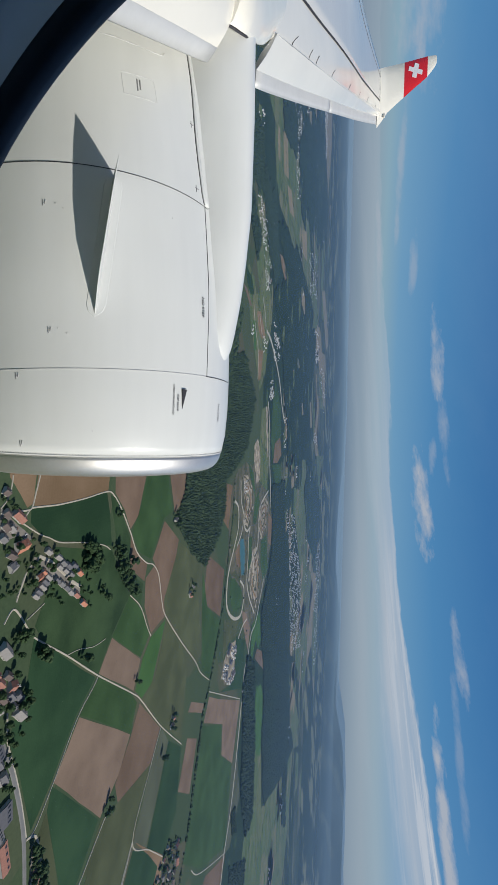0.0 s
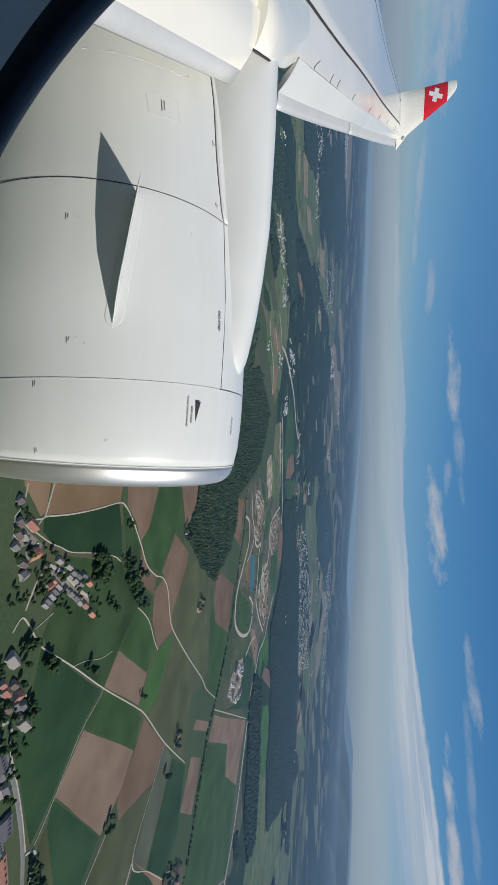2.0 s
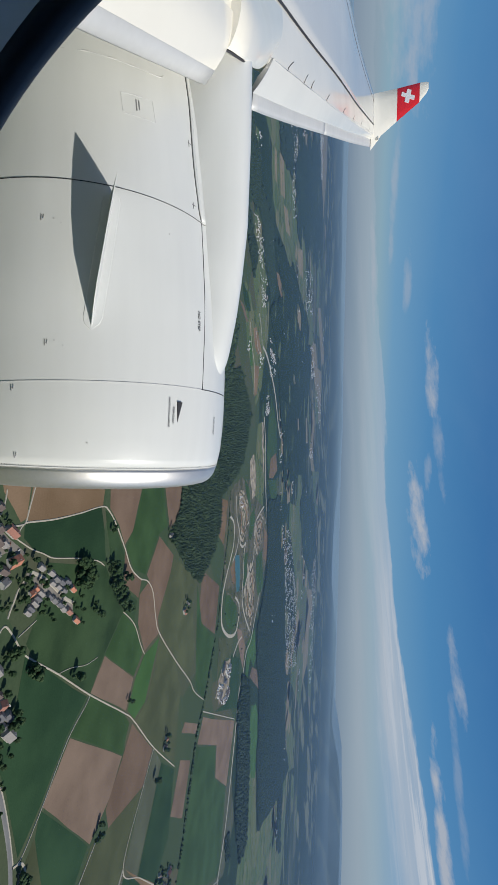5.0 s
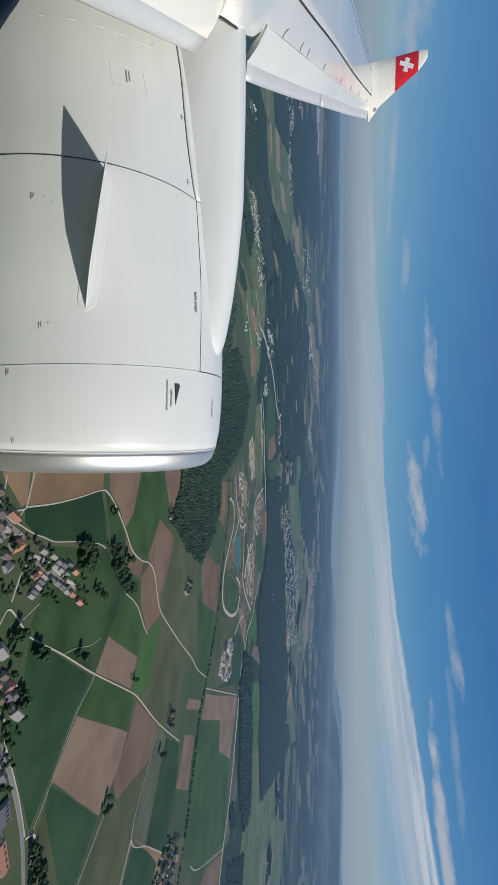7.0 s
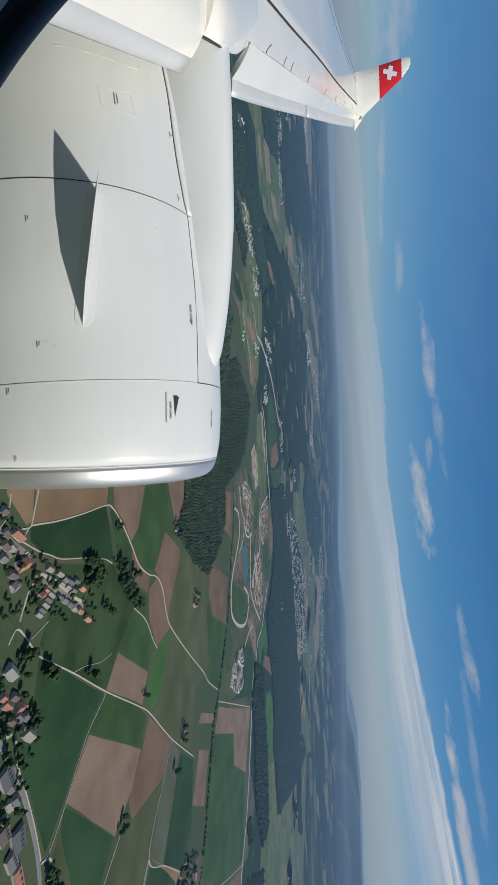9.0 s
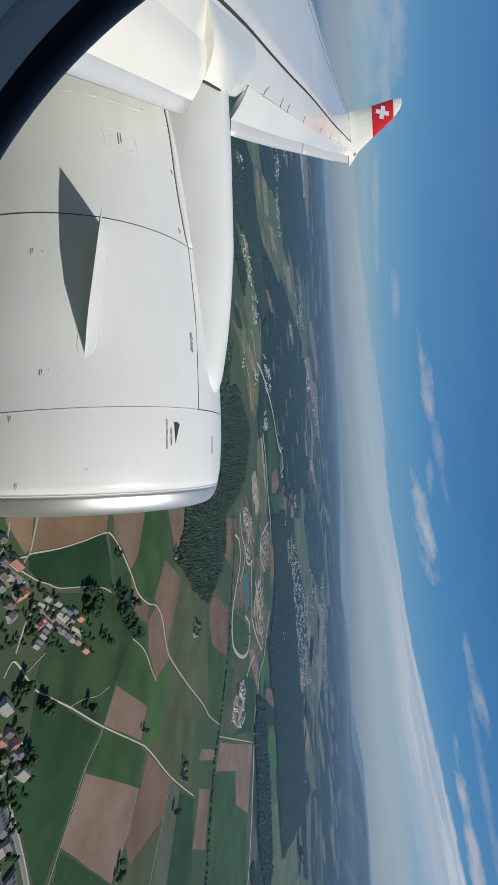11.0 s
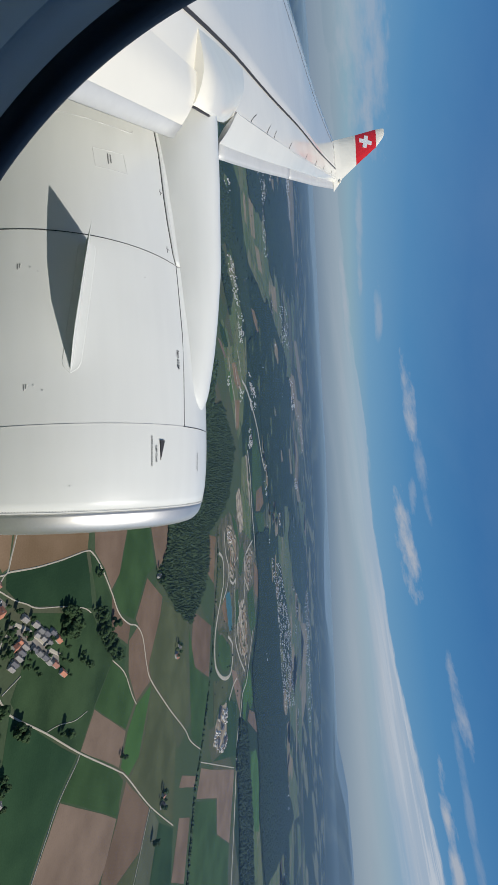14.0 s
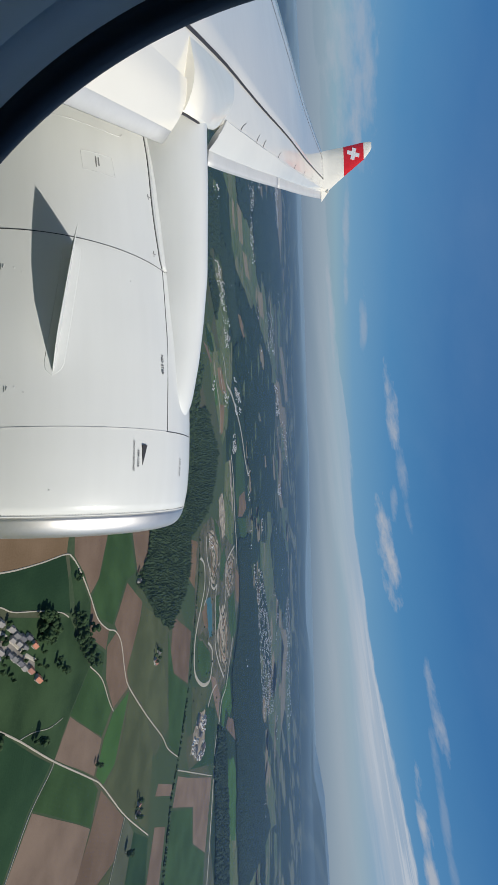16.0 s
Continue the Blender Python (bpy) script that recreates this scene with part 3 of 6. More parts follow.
field("crop_olive", [(98.9, 339.5), (118.2, 373.4), (138.3, 396.4), (143.8, 382.4), (172.7, 390.1), (196.2, 395.1), (215.8, 381.3), (180.2, 346.1), (144.4, 312.6), (131.9, 308.0)])
field("crop_green", [(108.9, 253.6), (125.3, 271.2), (146.1, 282.3), (154.7, 268.8), (123.7, 232.3)])
field("soil_pink", [(124.6, 232.2), (155.8, 268.7), (170.8, 258.9), (137.3, 217.8)])
field("crop_bright", [(149.0, 284.9), (148.0, 311.2), (181.4, 287.1), (183.1, 270.8), (172.2, 261.3), (157.2, 272.1)])
field("crop_olive", [(149.8, 313.3), (183.4, 345.9), (213.1, 357.8), (264.8, 346.1), (223.4, 304.9), (185.8, 273.3), (180.4, 292.3)])
field("crop_green", [(139.7, 218.2), (171.4, 256.4), (181.4, 263.9), (194.9, 254.4), (148.5, 200.0)])
field("soil_pink", [(149.0, 199.4), (195.9, 254.3), (209.7, 239.9), (218.1, 218.6), (166.3, 178.8)])
field("soil_brown", [(184.4, 268.0), (223.3, 301.5), (237.8, 285.4), (226.4, 238.6), (213.0, 235.3), (197.5, 255.0)])
field("crop_olive", [(225.9, 237.1), (238.6, 284.4), (268.3, 257.5), (275.9, 239.8), (234.3, 201.6), (220.1, 219.7)])
field("crop_grey", [(225.5, 304.7), (244.1, 317.3), (291.2, 278.0), (269.9, 259.2), (240.1, 286.3)])
field("crop_dark", [(244.9, 318.4), (269.5, 345.7), (314.7, 334.8), (326.6, 307.9), (293.4, 279.8)])
field("crop_dark", [(93.3, 166.6), (137.1, 214.3), (146.7, 196.0), (164.7, 176.7), (174.5, 162.9), (142.7, 156.1), (126.7, 150.7), (110.1, 161.6)])
field("crop_dark", [(166.9, 177.4), (217.4, 216.7), (231.1, 198.0), (234.0, 189.8), (226.5, 183.0), (175.6, 173.7)])
field("crop_olive", [(175.3, 173.3), (226.1, 182.6), (212.5, 170.2), (182.0, 166.2)])
field("soil_dark", [(253.4, 176.5), (244.6, 189.6), (294.4, 229.5), (304.4, 214.6)])
field("crop_olive", [(243.3, 193.1), (236.6, 210.0), (267.9, 256.6), (292.2, 230.9)])
field("crop_dark", [(274.8, 258.2), (303.9, 290.5), (325.7, 299.6), (337.7, 281.9), (340.0, 254.7), (312.2, 245.3), (296.3, 233.6)])
field("soil_tan", [(272.1, 261.5), (325.8, 307.9), (341.1, 301.7), (337.7, 281.9), (324.8, 297.7), (300.3, 281.8)])
field("crop_green", [(251.5, 167.8), (304.3, 213.0), (312.8, 204.8), (323.2, 180.5), (296.4, 172.7)])
field("soil_brown", [(296.3, 230.5), (339.2, 253.3), (346.2, 238.8), (372.1, 215.9), (343.4, 181.3), (325.9, 181.1), (313.0, 207.3)])
field("soil_pink", [(275.4, 424.9), (365, 565), (420, 526), (372, 475), (338.5, 478.1), (290.7, 407.5)])
field("crop_green", [(291.6, 405.5), (336.4, 473.1), (368.7, 470.4), (420, 523), (505, 504), (429.0, 399.8), (376.1, 351.7), (337.7, 379.6)])
field("soil_pink", [(246.9, 370.5), (271.2, 407.2), (277.4, 402.9), (250.9, 362.2)])
field("soil_pink", [(272.6, 360.4), (291.5, 387.0), (327.1, 367.0), (302.3, 338.7)])
field("crop_grey", [(421, 523), (419, 550), (499, 572), (520, 518), (506, 497)])
field("soil_brown", [(509, 497), (530, 459), (451.8, 388.2), (455, 418)])
field("soil_tan", [(67.3, 462.1), (78.8, 511.0), (125.6, 493.6), (106.7, 465.7)])
field("soil_brown", [(130.9, 415.3), (165.3, 477.5), (210.2, 461.6), (172.5, 402.5)])
field("crop_green", [(139.4, 399.9), (180.4, 414.9), (215.0, 461.2), (256.3, 424.5), (233.5, 399.1), (197.8, 398.5)])
field("crop_bright", [(410, 676), (440, 727), (551, 730), (520, 687)])
field("meadow", [(505, 668), (551, 730), (665, 744), (717, 692), (681, 597), (640, 560)])
field("meadow", [(665, 744), (848, 1057), (930, 1271), (1086, 1174), (1155, 1029), (703, 617)])
field("meadow", [(235, 1178), (269, 1662), (679, 1946), (1055, 1735), (704, 1292), (492, 1406)])
field("meadow", [(692, 1984), (858, 2462), (1543, 2663), (1248, 2102)])
field("meadow", [(667, 1139), (769, 1286), (1066, 1461), (922, 1237)])
field("meadow", [(1020, 1676), (1274, 2100), (2601, 2979), (1872, 2138)])
field("yard", [(63.5, 164.8), (58.6, 167.3), (60.0, 170.2), (64.4, 176.0), (69.5, 182.1), (76.0, 191.3), (85.0, 200.7), (88.2, 200.0), (78.7, 188.3), (71.7, 179.4), (67.5, 174.1), (63.8, 169.1)])
field("yard", [(34.9, 148.5), (38.2, 151.8), (43.2, 157.0), (47.8, 162.6), (51.2, 166.5), (51.8, 163.6), (48.1, 158.5), (48.2, 154.0), (48.7, 150.3), (44.7, 147.7)])
field("yard", [(181.3, 163.2), (183.1, 166.2), (195.3, 168.8), (210.1, 168.0), (202.9, 161.4)])
field("meadow", [(-479, 701), (-572, 853), (-611, 1045), (-607, 1151), (-529, 1144), (-575, 1427), (-518, 1520), (-397, 1552), (-348, 1354), (-377, 1096), (-378, 936), (-374, 835), (-400, 795), (-441, 771), (-477, 768)])
field("crop_olive", [(-518, 861), (-537, 919), (-472, 944), (-452, 882)])
field("crop_olive", [(-453, 927), (-474, 995), (-440, 1049), (-420, 973)])
field("crop_olive", [(-480, 1215), (-526, 1353), (-455, 1398), (-435, 1267)])
field("crop_olive", [(-490, 797), (-495, 821), (-444, 829), (-440, 804)])
field("meadow", [(-308, 638), (-310, 687), (-273, 697), (-249, 749), (-190, 723), (-174, 662), (-221, 623)])
field("crop_olive", [(-1382, 2186), (-1878, 3017), (-1520, 2768), (-1086, 2485), (-1110, 2335)])
field("meadow", [(-1224, 2805), (-1761, 4048), (-1159, 3191), (-1058, 2788)])
field("meadow", [(-722, 1441), (-717, 1498), (-637, 1433), (-620, 1314), (-616, 1241)])
field("meadow", [(-400, 590), (-425, 651), (-349, 661), (-372, 611)])
field("crop_olive", [(-347, 1259), (-295, 1366), (-288, 1331), (-329, 1243)])
field("crop_olive", [(-369, 1871), (-387, 2089), (-285, 2254), (-277, 2001)])
field("crop_olive", [(-214, 2345), (-214, 2701), (51, 3155), (11, 2821)])
field("meadow", [(18, 1834), (86, 2043), (236, 2353), (591, 3408), (406, 2336), (162, 2036)])
field("meadow", [(52, 1370), (127, 1526), (159, 1457)])
field("crop_olive", [(35, 1048), (109, 1087), (106, 1053)])
field("quarry_floor", [(74.0, 509.1), (62.9, 541.8), (64, 637), (97, 674), (121, 744), (171, 801), (220, 797), (260, 762), (288, 708), (298, 639), (301, 601), (273.6, 592.1), (226.2, 570.5), (182.3, 508.3), (132.1, 493.6)])
field("crop_olive", [(95.2, 518.4), (110.2, 543.9), (142.5, 547.5), (159.7, 533.6), (154.7, 505.0), (115.0, 503.0)])
field("gravel", [(75.7, 566.2), (76.4, 594.0), (103, 630), (126, 628), (146.9, 595.4), (134.6, 574.8), (105.1, 573.8)])
benches([(75.7, 566.2), (76.4, 594.0), (103, 630), (126, 628), (146.9, 595.4), (134.6, 574.8), (105.1, 573.8)], (0.84, 0.58, 0.34))
field("crop_green", [(60.5, 599.0), (78, 632), (123, 654), (103, 634), (80, 608)])
field("crop_green", [(121, 641), (110, 673), (132, 681), (156, 651), (148, 634)])
field("soil_tan", [(160.0, 527.5), (155.8, 549.6), (188.1, 556.6), (182.0, 537.9)])
field("pond", [(152.3, 549.9), (155.6, 573.0), (177.4, 581.8), (205.4, 579.4), (201.0, 562.3), (176.5, 554.3)])
field("crop_olive", [(181.3, 505.6), (182.4, 528.6), (210.5, 568.4), (213.8, 561.2), (192.2, 530.8)])
field("crop_green", [(185.9, 505.2), (190.8, 524.9), (219.3, 564.1), (236.6, 562.7), (241.8, 548.8), (229.6, 521.6), (208.4, 503.3)])
field("gravel", [(136, 676), (128, 722), (143, 760), (178, 745), (191, 706), (165, 673)])
benches([(136, 676), (128, 722), (143, 760), (178, 745), (191, 706), (165, 673)], (0.84, 0.58, 0.34))
field("soil_tan", [(158, 764), (182, 807), (225, 796), (212, 766)])
field("crop_green", [(193, 695), (193, 750), (257, 768), (265, 721), (225, 698)])
field("gravel", [(189, 635), (191, 671), (226, 687), (269, 684), (284, 658), (251, 626), (218, 612)])
benches([(189, 635), (191, 671), (226, 687), (269, 684), (284, 658), (251, 626), (218, 612)], (0.84, 0.58, 0.34))
field("soil_pink", [(248.0, 568.7), (263.8, 596.8), (295, 622), (322, 611), (298.0, 593.9), (270.8, 577.5)])
field("crop_green", [(162.9, 597.8), (167, 629), (210, 625), (206, 601)])
field("crop_bright", [(298, 639), (303, 696), (355, 713), (359, 691), (332, 664), (352, 643), (345, 630)])
field("soil_pink", [(354, 681), (379, 722), (421, 742), (388, 699), (359, 661)])
field("crop_olive", [(221.4, 478.3), (253.8, 551.1), (266.8, 537.0), (257.4, 496.4), (265.8, 474.5)])
field("crop_dark", [(268.3, 540.0), (297.8, 590.1), (356.2, 577.6), (295.6, 467.0), (313.8, 514.5), (311.7, 533.2)])
field("gravel", [(268.5, 482.0), (261.4, 501.6), (273.0, 536.4), (313.4, 529.8), (311.8, 508.8), (282.8, 468.1)])
field("meadow", [(-193.5, 576.0), (-184, 616), (-167, 633), (-220, 774), (-160, 768), (-139, 756), (-113, 732), (-68, 713), (-38, 668), (-62, 648), (-90, 626), (-115.8, 599.6), (-148.1, 585.2)])
field("crop_dark", [(-186.0, 562.8), (-180, 601), (-163, 618), (-156.9, 592.6), (-165.7, 573.6)])
field("soil_tan", [(-145, 639), (-152, 664), (-123, 712), (-114, 679), (-121, 653)])
field("soil_pink", [(-159.7, 551.6), (-158.8, 573.0), (-145, 605), (-142.6, 591.4)])
field("soil_tan", [(-95, 651), (-99, 691), (-56, 674), (-51, 656)])
field("crop_bright", [(-128, 611), (-132, 630), (-92, 638), (-90, 623)])
field("crop_olive", [(-250.6, 568.3), (-243.9, 593.3), (-220, 612), (-214.3, 597.5), (-222.3, 572.1)])
field("meadow", [(-11, 688), (-16, 723), (38, 751), (76, 760), (122, 750), (106, 703), (84, 657), (42, 674)])
field("crop_green", [(-27, 793), (-62, 821), (-19, 889), (40, 900), (47, 825), (80, 802), (40, 781)])
field("soil_tan", [(47, 825), (40, 892), (75, 913), (86, 857), (81, 809)])
field("crop_green", [(83, 796), (94, 911), (156, 923), (127, 846)])
field("gravel", [(40, 635), (32, 662), (60, 682), (94, 679), (97, 656), (64, 637)])
field("gravel", [(-16, 723), (-16, 739), (38, 751), (66, 755), (65, 743)])
field("soil_tan", [(-294, 848), (-301, 884), (-283, 944), (-267, 927), (-278, 874)])
field("crop_olive", [(-335, 1808), (-400, 2095), (-270, 2357), (-53, 2694), (-74, 2338), (-254, 2003)])
field("crop_olive", [(-312, 2262), (-342, 2591), (-130, 3007), (11, 2832), (-165, 2455)])
field("meadow", [(322, 2353), (489, 3032), (796, 3786), (1153, 4051), (1397, 4024), (1040, 3498), (618, 2772)])
field("crop_olive", [(211, 910), (228, 934), (265, 940), (258, 914)])
field("crop_olive", [(-865, 1368), (-934, 1479), (-904, 1496), (-836, 1382)])
field("crop_bright", [(419, 676), (431, 718), (461, 738), (508, 740), (557, 724), (529, 687), (465, 662)])
field("crop_olive", [(-319, 1720), (-368, 1941), (-288, 2084), (-258, 1864)])
field("meadow", [(-189, 2075), (-209, 2301), (-49, 2502), (-44, 2236)])
field("crop_olive", [(-259, 2859), (-268, 3404), (15, 3732), (13, 3173)])
field("meadow", [(-36, 1780), (-39, 1946), (102, 1969), (95, 1831)])
field("crop_olive", [(71, 2551), (83, 2985), (286, 3243), (241, 2735)])
field("meadow", [(-547, 2150), (-593, 2388), (-491, 2431), (-454, 2184)])
field("meadow", [(-452, 1559), (-490, 1764), (-382, 1943), (-324, 1748), (-396, 1624)])
field("crop_olive", [(-653, 3556), (-724, 3948), (-559, 4077), (-502, 3659)])
field("meadow", [(729, 1179), (795, 1287), (981, 1451), (962, 1367), (822, 1250)])
field("crop_olive", [(1022, 1777), (1254, 2210), (1592, 2465), (1655, 2279), (1376, 1927), (1144, 1766)])
field("meadow", [(1868, 2375), (2396, 3027), (2546, 2915), (2348, 2526), (1869, 2203)])
field("meadow", [(1014, 1362), (1098, 1463), (1200, 1454), (1151, 1370)])
field("meadow", [(2405, 2752), (2832, 3194), (2976, 3070), (2687, 2810)])
field("crop_olive", [(479, 1674), (554, 1855), (633, 1883), (560, 1695)])
field("meadow", [(176, 1157), (242, 1496), (315, 1583), (292, 1332), (244, 1151)])
lane(4.0, [(97.1, 518.3), (109.6, 540.9), (134.1, 541.9), (150.5, 525.3), (165.2, 506.9), (183.1, 491.9), (208.3, 489.7), (226.4, 504.5), (243.4, 532.6), (250.9, 561.5), (239.9, 576.5), (221.5, 578.0), (204.3, 555.3)])
lane(3.0, [(78.2, 552.9), (105.6, 557.1), (126.7, 572.0), (145.7, 560.2), (155.8, 537.0)])
lane(4.0, [(126, 632), (129, 604), (132.5, 582.0), (142.0, 577.7), (151.4, 595.0), (151, 614), (161, 605), (191, 602), (220.6, 596.7), (252, 617), (287, 653)])
lane(4.0, [(124, 761), (132, 700), (149, 679), (179, 677), (196, 661), (205, 621), (224, 607)])
lane(3.0, [(187, 691), (177, 723), (160, 752), (139, 748)])
lane(3.0, [(182, 627), (216, 642), (247, 648), (258, 634)])
lane(4.5, [(-25, 746), (20, 764), (77, 771), (128, 785), (157, 783)])
lane(3.5, [(259, 732), (284, 698), (306, 666), (309, 634), (330, 611), (339.8, 590.3), (369.6, 576.4), (426.8, 550.0), (472.7, 522.7), (501.9, 492.7), (529.0, 476.2), (553.4, 460.6)])
lane(3.0, [(-178, 680), (-159, 701), (-134, 713)])
lane(3.0, [(-146, 660), (-122, 679), (-118, 707)])
lane(2.5, [(-148, 616), (-121, 629), (-94, 651), (-54, 652)])
lane(7.0, [(-134, 718), (-125, 765), (-97, 824), (-66, 871), (-19, 913), (11, 953)])
lane(3.0, [(276.3, 549.2), (270.8, 577.5), (273.1, 599.9)])
lane(0.85, [(37.4, 148.2), (39.1, 163.9), (38.7, 167.4), (40.6, 184.8), (41.4, 205.8), (41.4, 227.0), (44.3, 234.3), (54.1, 243.5), (70.2, 254.6), (85.0, 263.6), (95.6, 277.2), (100.9, 288.9), (111.6, 298.0), (132.2, 303.7), (146.0, 311.3), (182.5, 345.9), (216.8, 381.2), (234.2, 395.4), (258.0, 424.3)])
lane(0.8, [(23.8, 172.3), (32.5, 168.7), (38.0, 166.4), (39.8, 163.8), (43.5, 160.1)])
lane(0.55, [(43.5, 160.1), (50.3, 170.1), (54.0, 177.5), (58.1, 185.5), (63.1, 204.0), (69.4, 222.9), (74.1, 230.5)])
lane(0.8, [(80.1, 149.2), (76.3, 154.2), (81.1, 158.7), (91.2, 164.9), (98.0, 171.9), (113.2, 190.0), (137.8, 217.2), (170.7, 256.4), (183.6, 269.9), (222.8, 302.7), (267.2, 345.9)])
lane(0.6, [(137.8, 217.2), (140.9, 212.8), (148.7, 196.9), (166.2, 177.9), (176.1, 165.5), (176.0, 160.5)])
lane(2.4, [(103.9, 138.8), (112.9, 142.1), (124.8, 147.1), (140.2, 152.3), (155.2, 155.8), (169.3, 158.2), (182.7, 158.9), (200.3, 158.6), (217.7, 157.9)])
lane(0.9, [(114.9, 150.4), (124.1, 150.3), (129.6, 150.8), (144.5, 154.6), (158.8, 157.6), (174.8, 160.0)])
lane(1.2, [(176.0, 159.9), (177.7, 163.5), (180.7, 166.4), (189.6, 168.5), (201.5, 169.6), (219.4, 168.5)])
lane(0.6, [(23.8, 155.4), (29.3, 154.0), (33.2, 151.6), (35.5, 148.4)])
lane(0.5, [(72.1, 156.5), (69.1, 159.4), (64.9, 161.8)])
lane(0.5, [(108.2, 253.7), (121.7, 268.9), (139.5, 279.0), (148.2, 285.0)])
lane(0.8, [(224.0, 302.6), (239.3, 285.3), (268.3, 257.5), (297.3, 282.5), (329.7, 310.1)])
lane(0.8, [(268.3, 257.5), (287.8, 238.8)])
lane(1.0, [(269.1, 423.4), (363, 565)])
lane(1.0, [(506, 497), (432.8, 399.4), (404.0, 374.0)])
lane(0.4, [(112.7, 190.0), (114.9, 199.7), (119.9, 212.8), (121.5, 224.7)])
lane(0.5, [(83.8, 162.0), (81.4, 173.3)])
lane(0.8, [(74.1, 156.0), (64.8, 161.8), (60.8, 167.4)])
lane(1.8, [(58.5, 167.6), (63.8, 176.7), (70.3, 184.5), (78.1, 192.9), (84.1, 201.2)])
lane(0.9, [(250.0, 166.9), (242.4, 182.8), (228.8, 210.5), (222.0, 224.5)])
lane(0.9, [(325.9, 181.1), (313.0, 207.3), (294.9, 227.6), (267.9, 256.6)])

GLADES = [
    ("crop_olive", [(-346, 1246), (-318, 1264), (-287, 1333), (-294, 1368), (-338, 1348), (-355, 1276)]),
    ("crop_olive", [(-296, 2214), (-195, 2459), (-37, 2639), (-40, 2900), (-214, 2710), (-322, 2416)]),
    ("meadow", [(-260, 2859), (-60, 3044), (139, 2675), (187, 3588), (-74, 3810), (-309, 3409)]),
    ("meadow", [(-395, 1543), (-375, 1698), (-310, 1666), (-341, 1840), (-429, 1947), (-439, 1718)]),
    ("crop_olive", [(-578, 2174), (-495, 2379), (-376, 2726), (-443, 3219), (-570, 2745), (-642, 2420)]),
    ("crop_olive", [(-52, 1617), (36, 1648), (38, 1730), (-54, 1669)]),
    ("crop_olive", [(-172, 1883), (-40, 1991), (74, 1850), (163, 1983), (180, 2192), (81, 2030), (-43, 2137), (-180, 1967)]),
    ("meadow", [(121, 1366), (179, 1361), (212, 1305), (229, 1414), (200, 1523), (131, 1485)]),
    ("crop_olive", [(84, 1099), (170, 1131), (174, 1159), (86, 1131)]),
    ("meadow", [(177, 2147), (273, 2183), (412, 2550), (528, 3270), (374, 3000), (217, 2634)]),
    ("crop_olive", [(459, 2644), (618, 2932), (817, 3140), (962, 3700), (743, 3530), (542, 3119)]),
    ("crop_olive", [(617, 1832), (751, 2007), (772, 1870), (849, 1730), (999, 1716), (1203, 2071), (982, 2005), (867, 2103), (870, 2328), (735, 2186)]),
    ("meadow", [(-727, 2067), (-661, 2120), (-551, 2069), (-596, 2243), (-716, 2301), (-770, 2193)]),
    ("crop_olive", [(-43, 1315), (-4, 1345), (-4, 1374), (-44, 1342)]),
    ("crop_olive", [(-151, 1176), (-124, 1212), (-127, 1241), (-154, 1198)]),
]
for mat, pts in GLADES:
    field(mat, pts)


def inside(pts, x, y):
    """Which of the points lie in the outline."""
    hit = np.zeros(len(x), bool)
    for (x0, y0), (x1, y1) in zip(pts, pts[1:] + pts[:1]):
        c = ((y0 > y) != (y1 > y)) & (x < (x1 - x0) * (y - y0) / (y1 - y0 + 1e-12) + x0)
        hit ^= c
    return hit


def crown_shapes(count, detail, seed, tall):
    """Small uneven crowns to scatter."""
    shapes = []
    rnd = random.Random(seed)
    for k in range(count):
        bm = bmesh.new()
        bmesh.ops.create_icosphere(bm, subdivisions=detail, radius=1.0)
        for v in bm.verts:
            f = 1 + rnd.uniform(-0.3, 0.3)
            taper = 1 - 0.35 * max(0, v.co.z)
            v.co = Vector((v.co.x * f * taper, v.co.y * f * taper, (v.co.z * 0.5 + 0.45) * tall * (1 + rnd.uniform(-0.12, 0.12))))
        shapes.append((np.array([v.co[:] for v in bm.verts]), np.array([[v.index for v in f.verts] for f in bm.faces])))
        bm.free()
    return shapes


def fir_shapes(count, seed):
    """Pointed conifers in ragged tiers."""
    rnd = random.Random(seed)
    shapes = []
    for k in range(count):
        n, verts, faces = 7, [], []
        for tier, (z0, z1, r0) in enumerate(((0.1, 1.5, 1.0), (0.9, 2.2, 0.78), (1.7, 3.0, 0.5))):
            b0 = len(verts)
            for j in range(n):
                a, r = 2 * math.pi * (j + 0.4 * tier) / n, r0 * rnd.uniform(0.7, 1.2)
                verts.append((r * math.cos(a), r * math.sin(a), z0 + rnd.uniform(-0.15, 0.15)))
            verts.append((rnd.uniform(-0.08, 0.08), rnd.uniform(-0.08, 0.08), z1))
            faces += [(b0 + j, b0 + (j + 1) % n, b0 + n) for j in range(n)]
        shapes.append((np.array(verts), np.array(faces)))
    return shapes


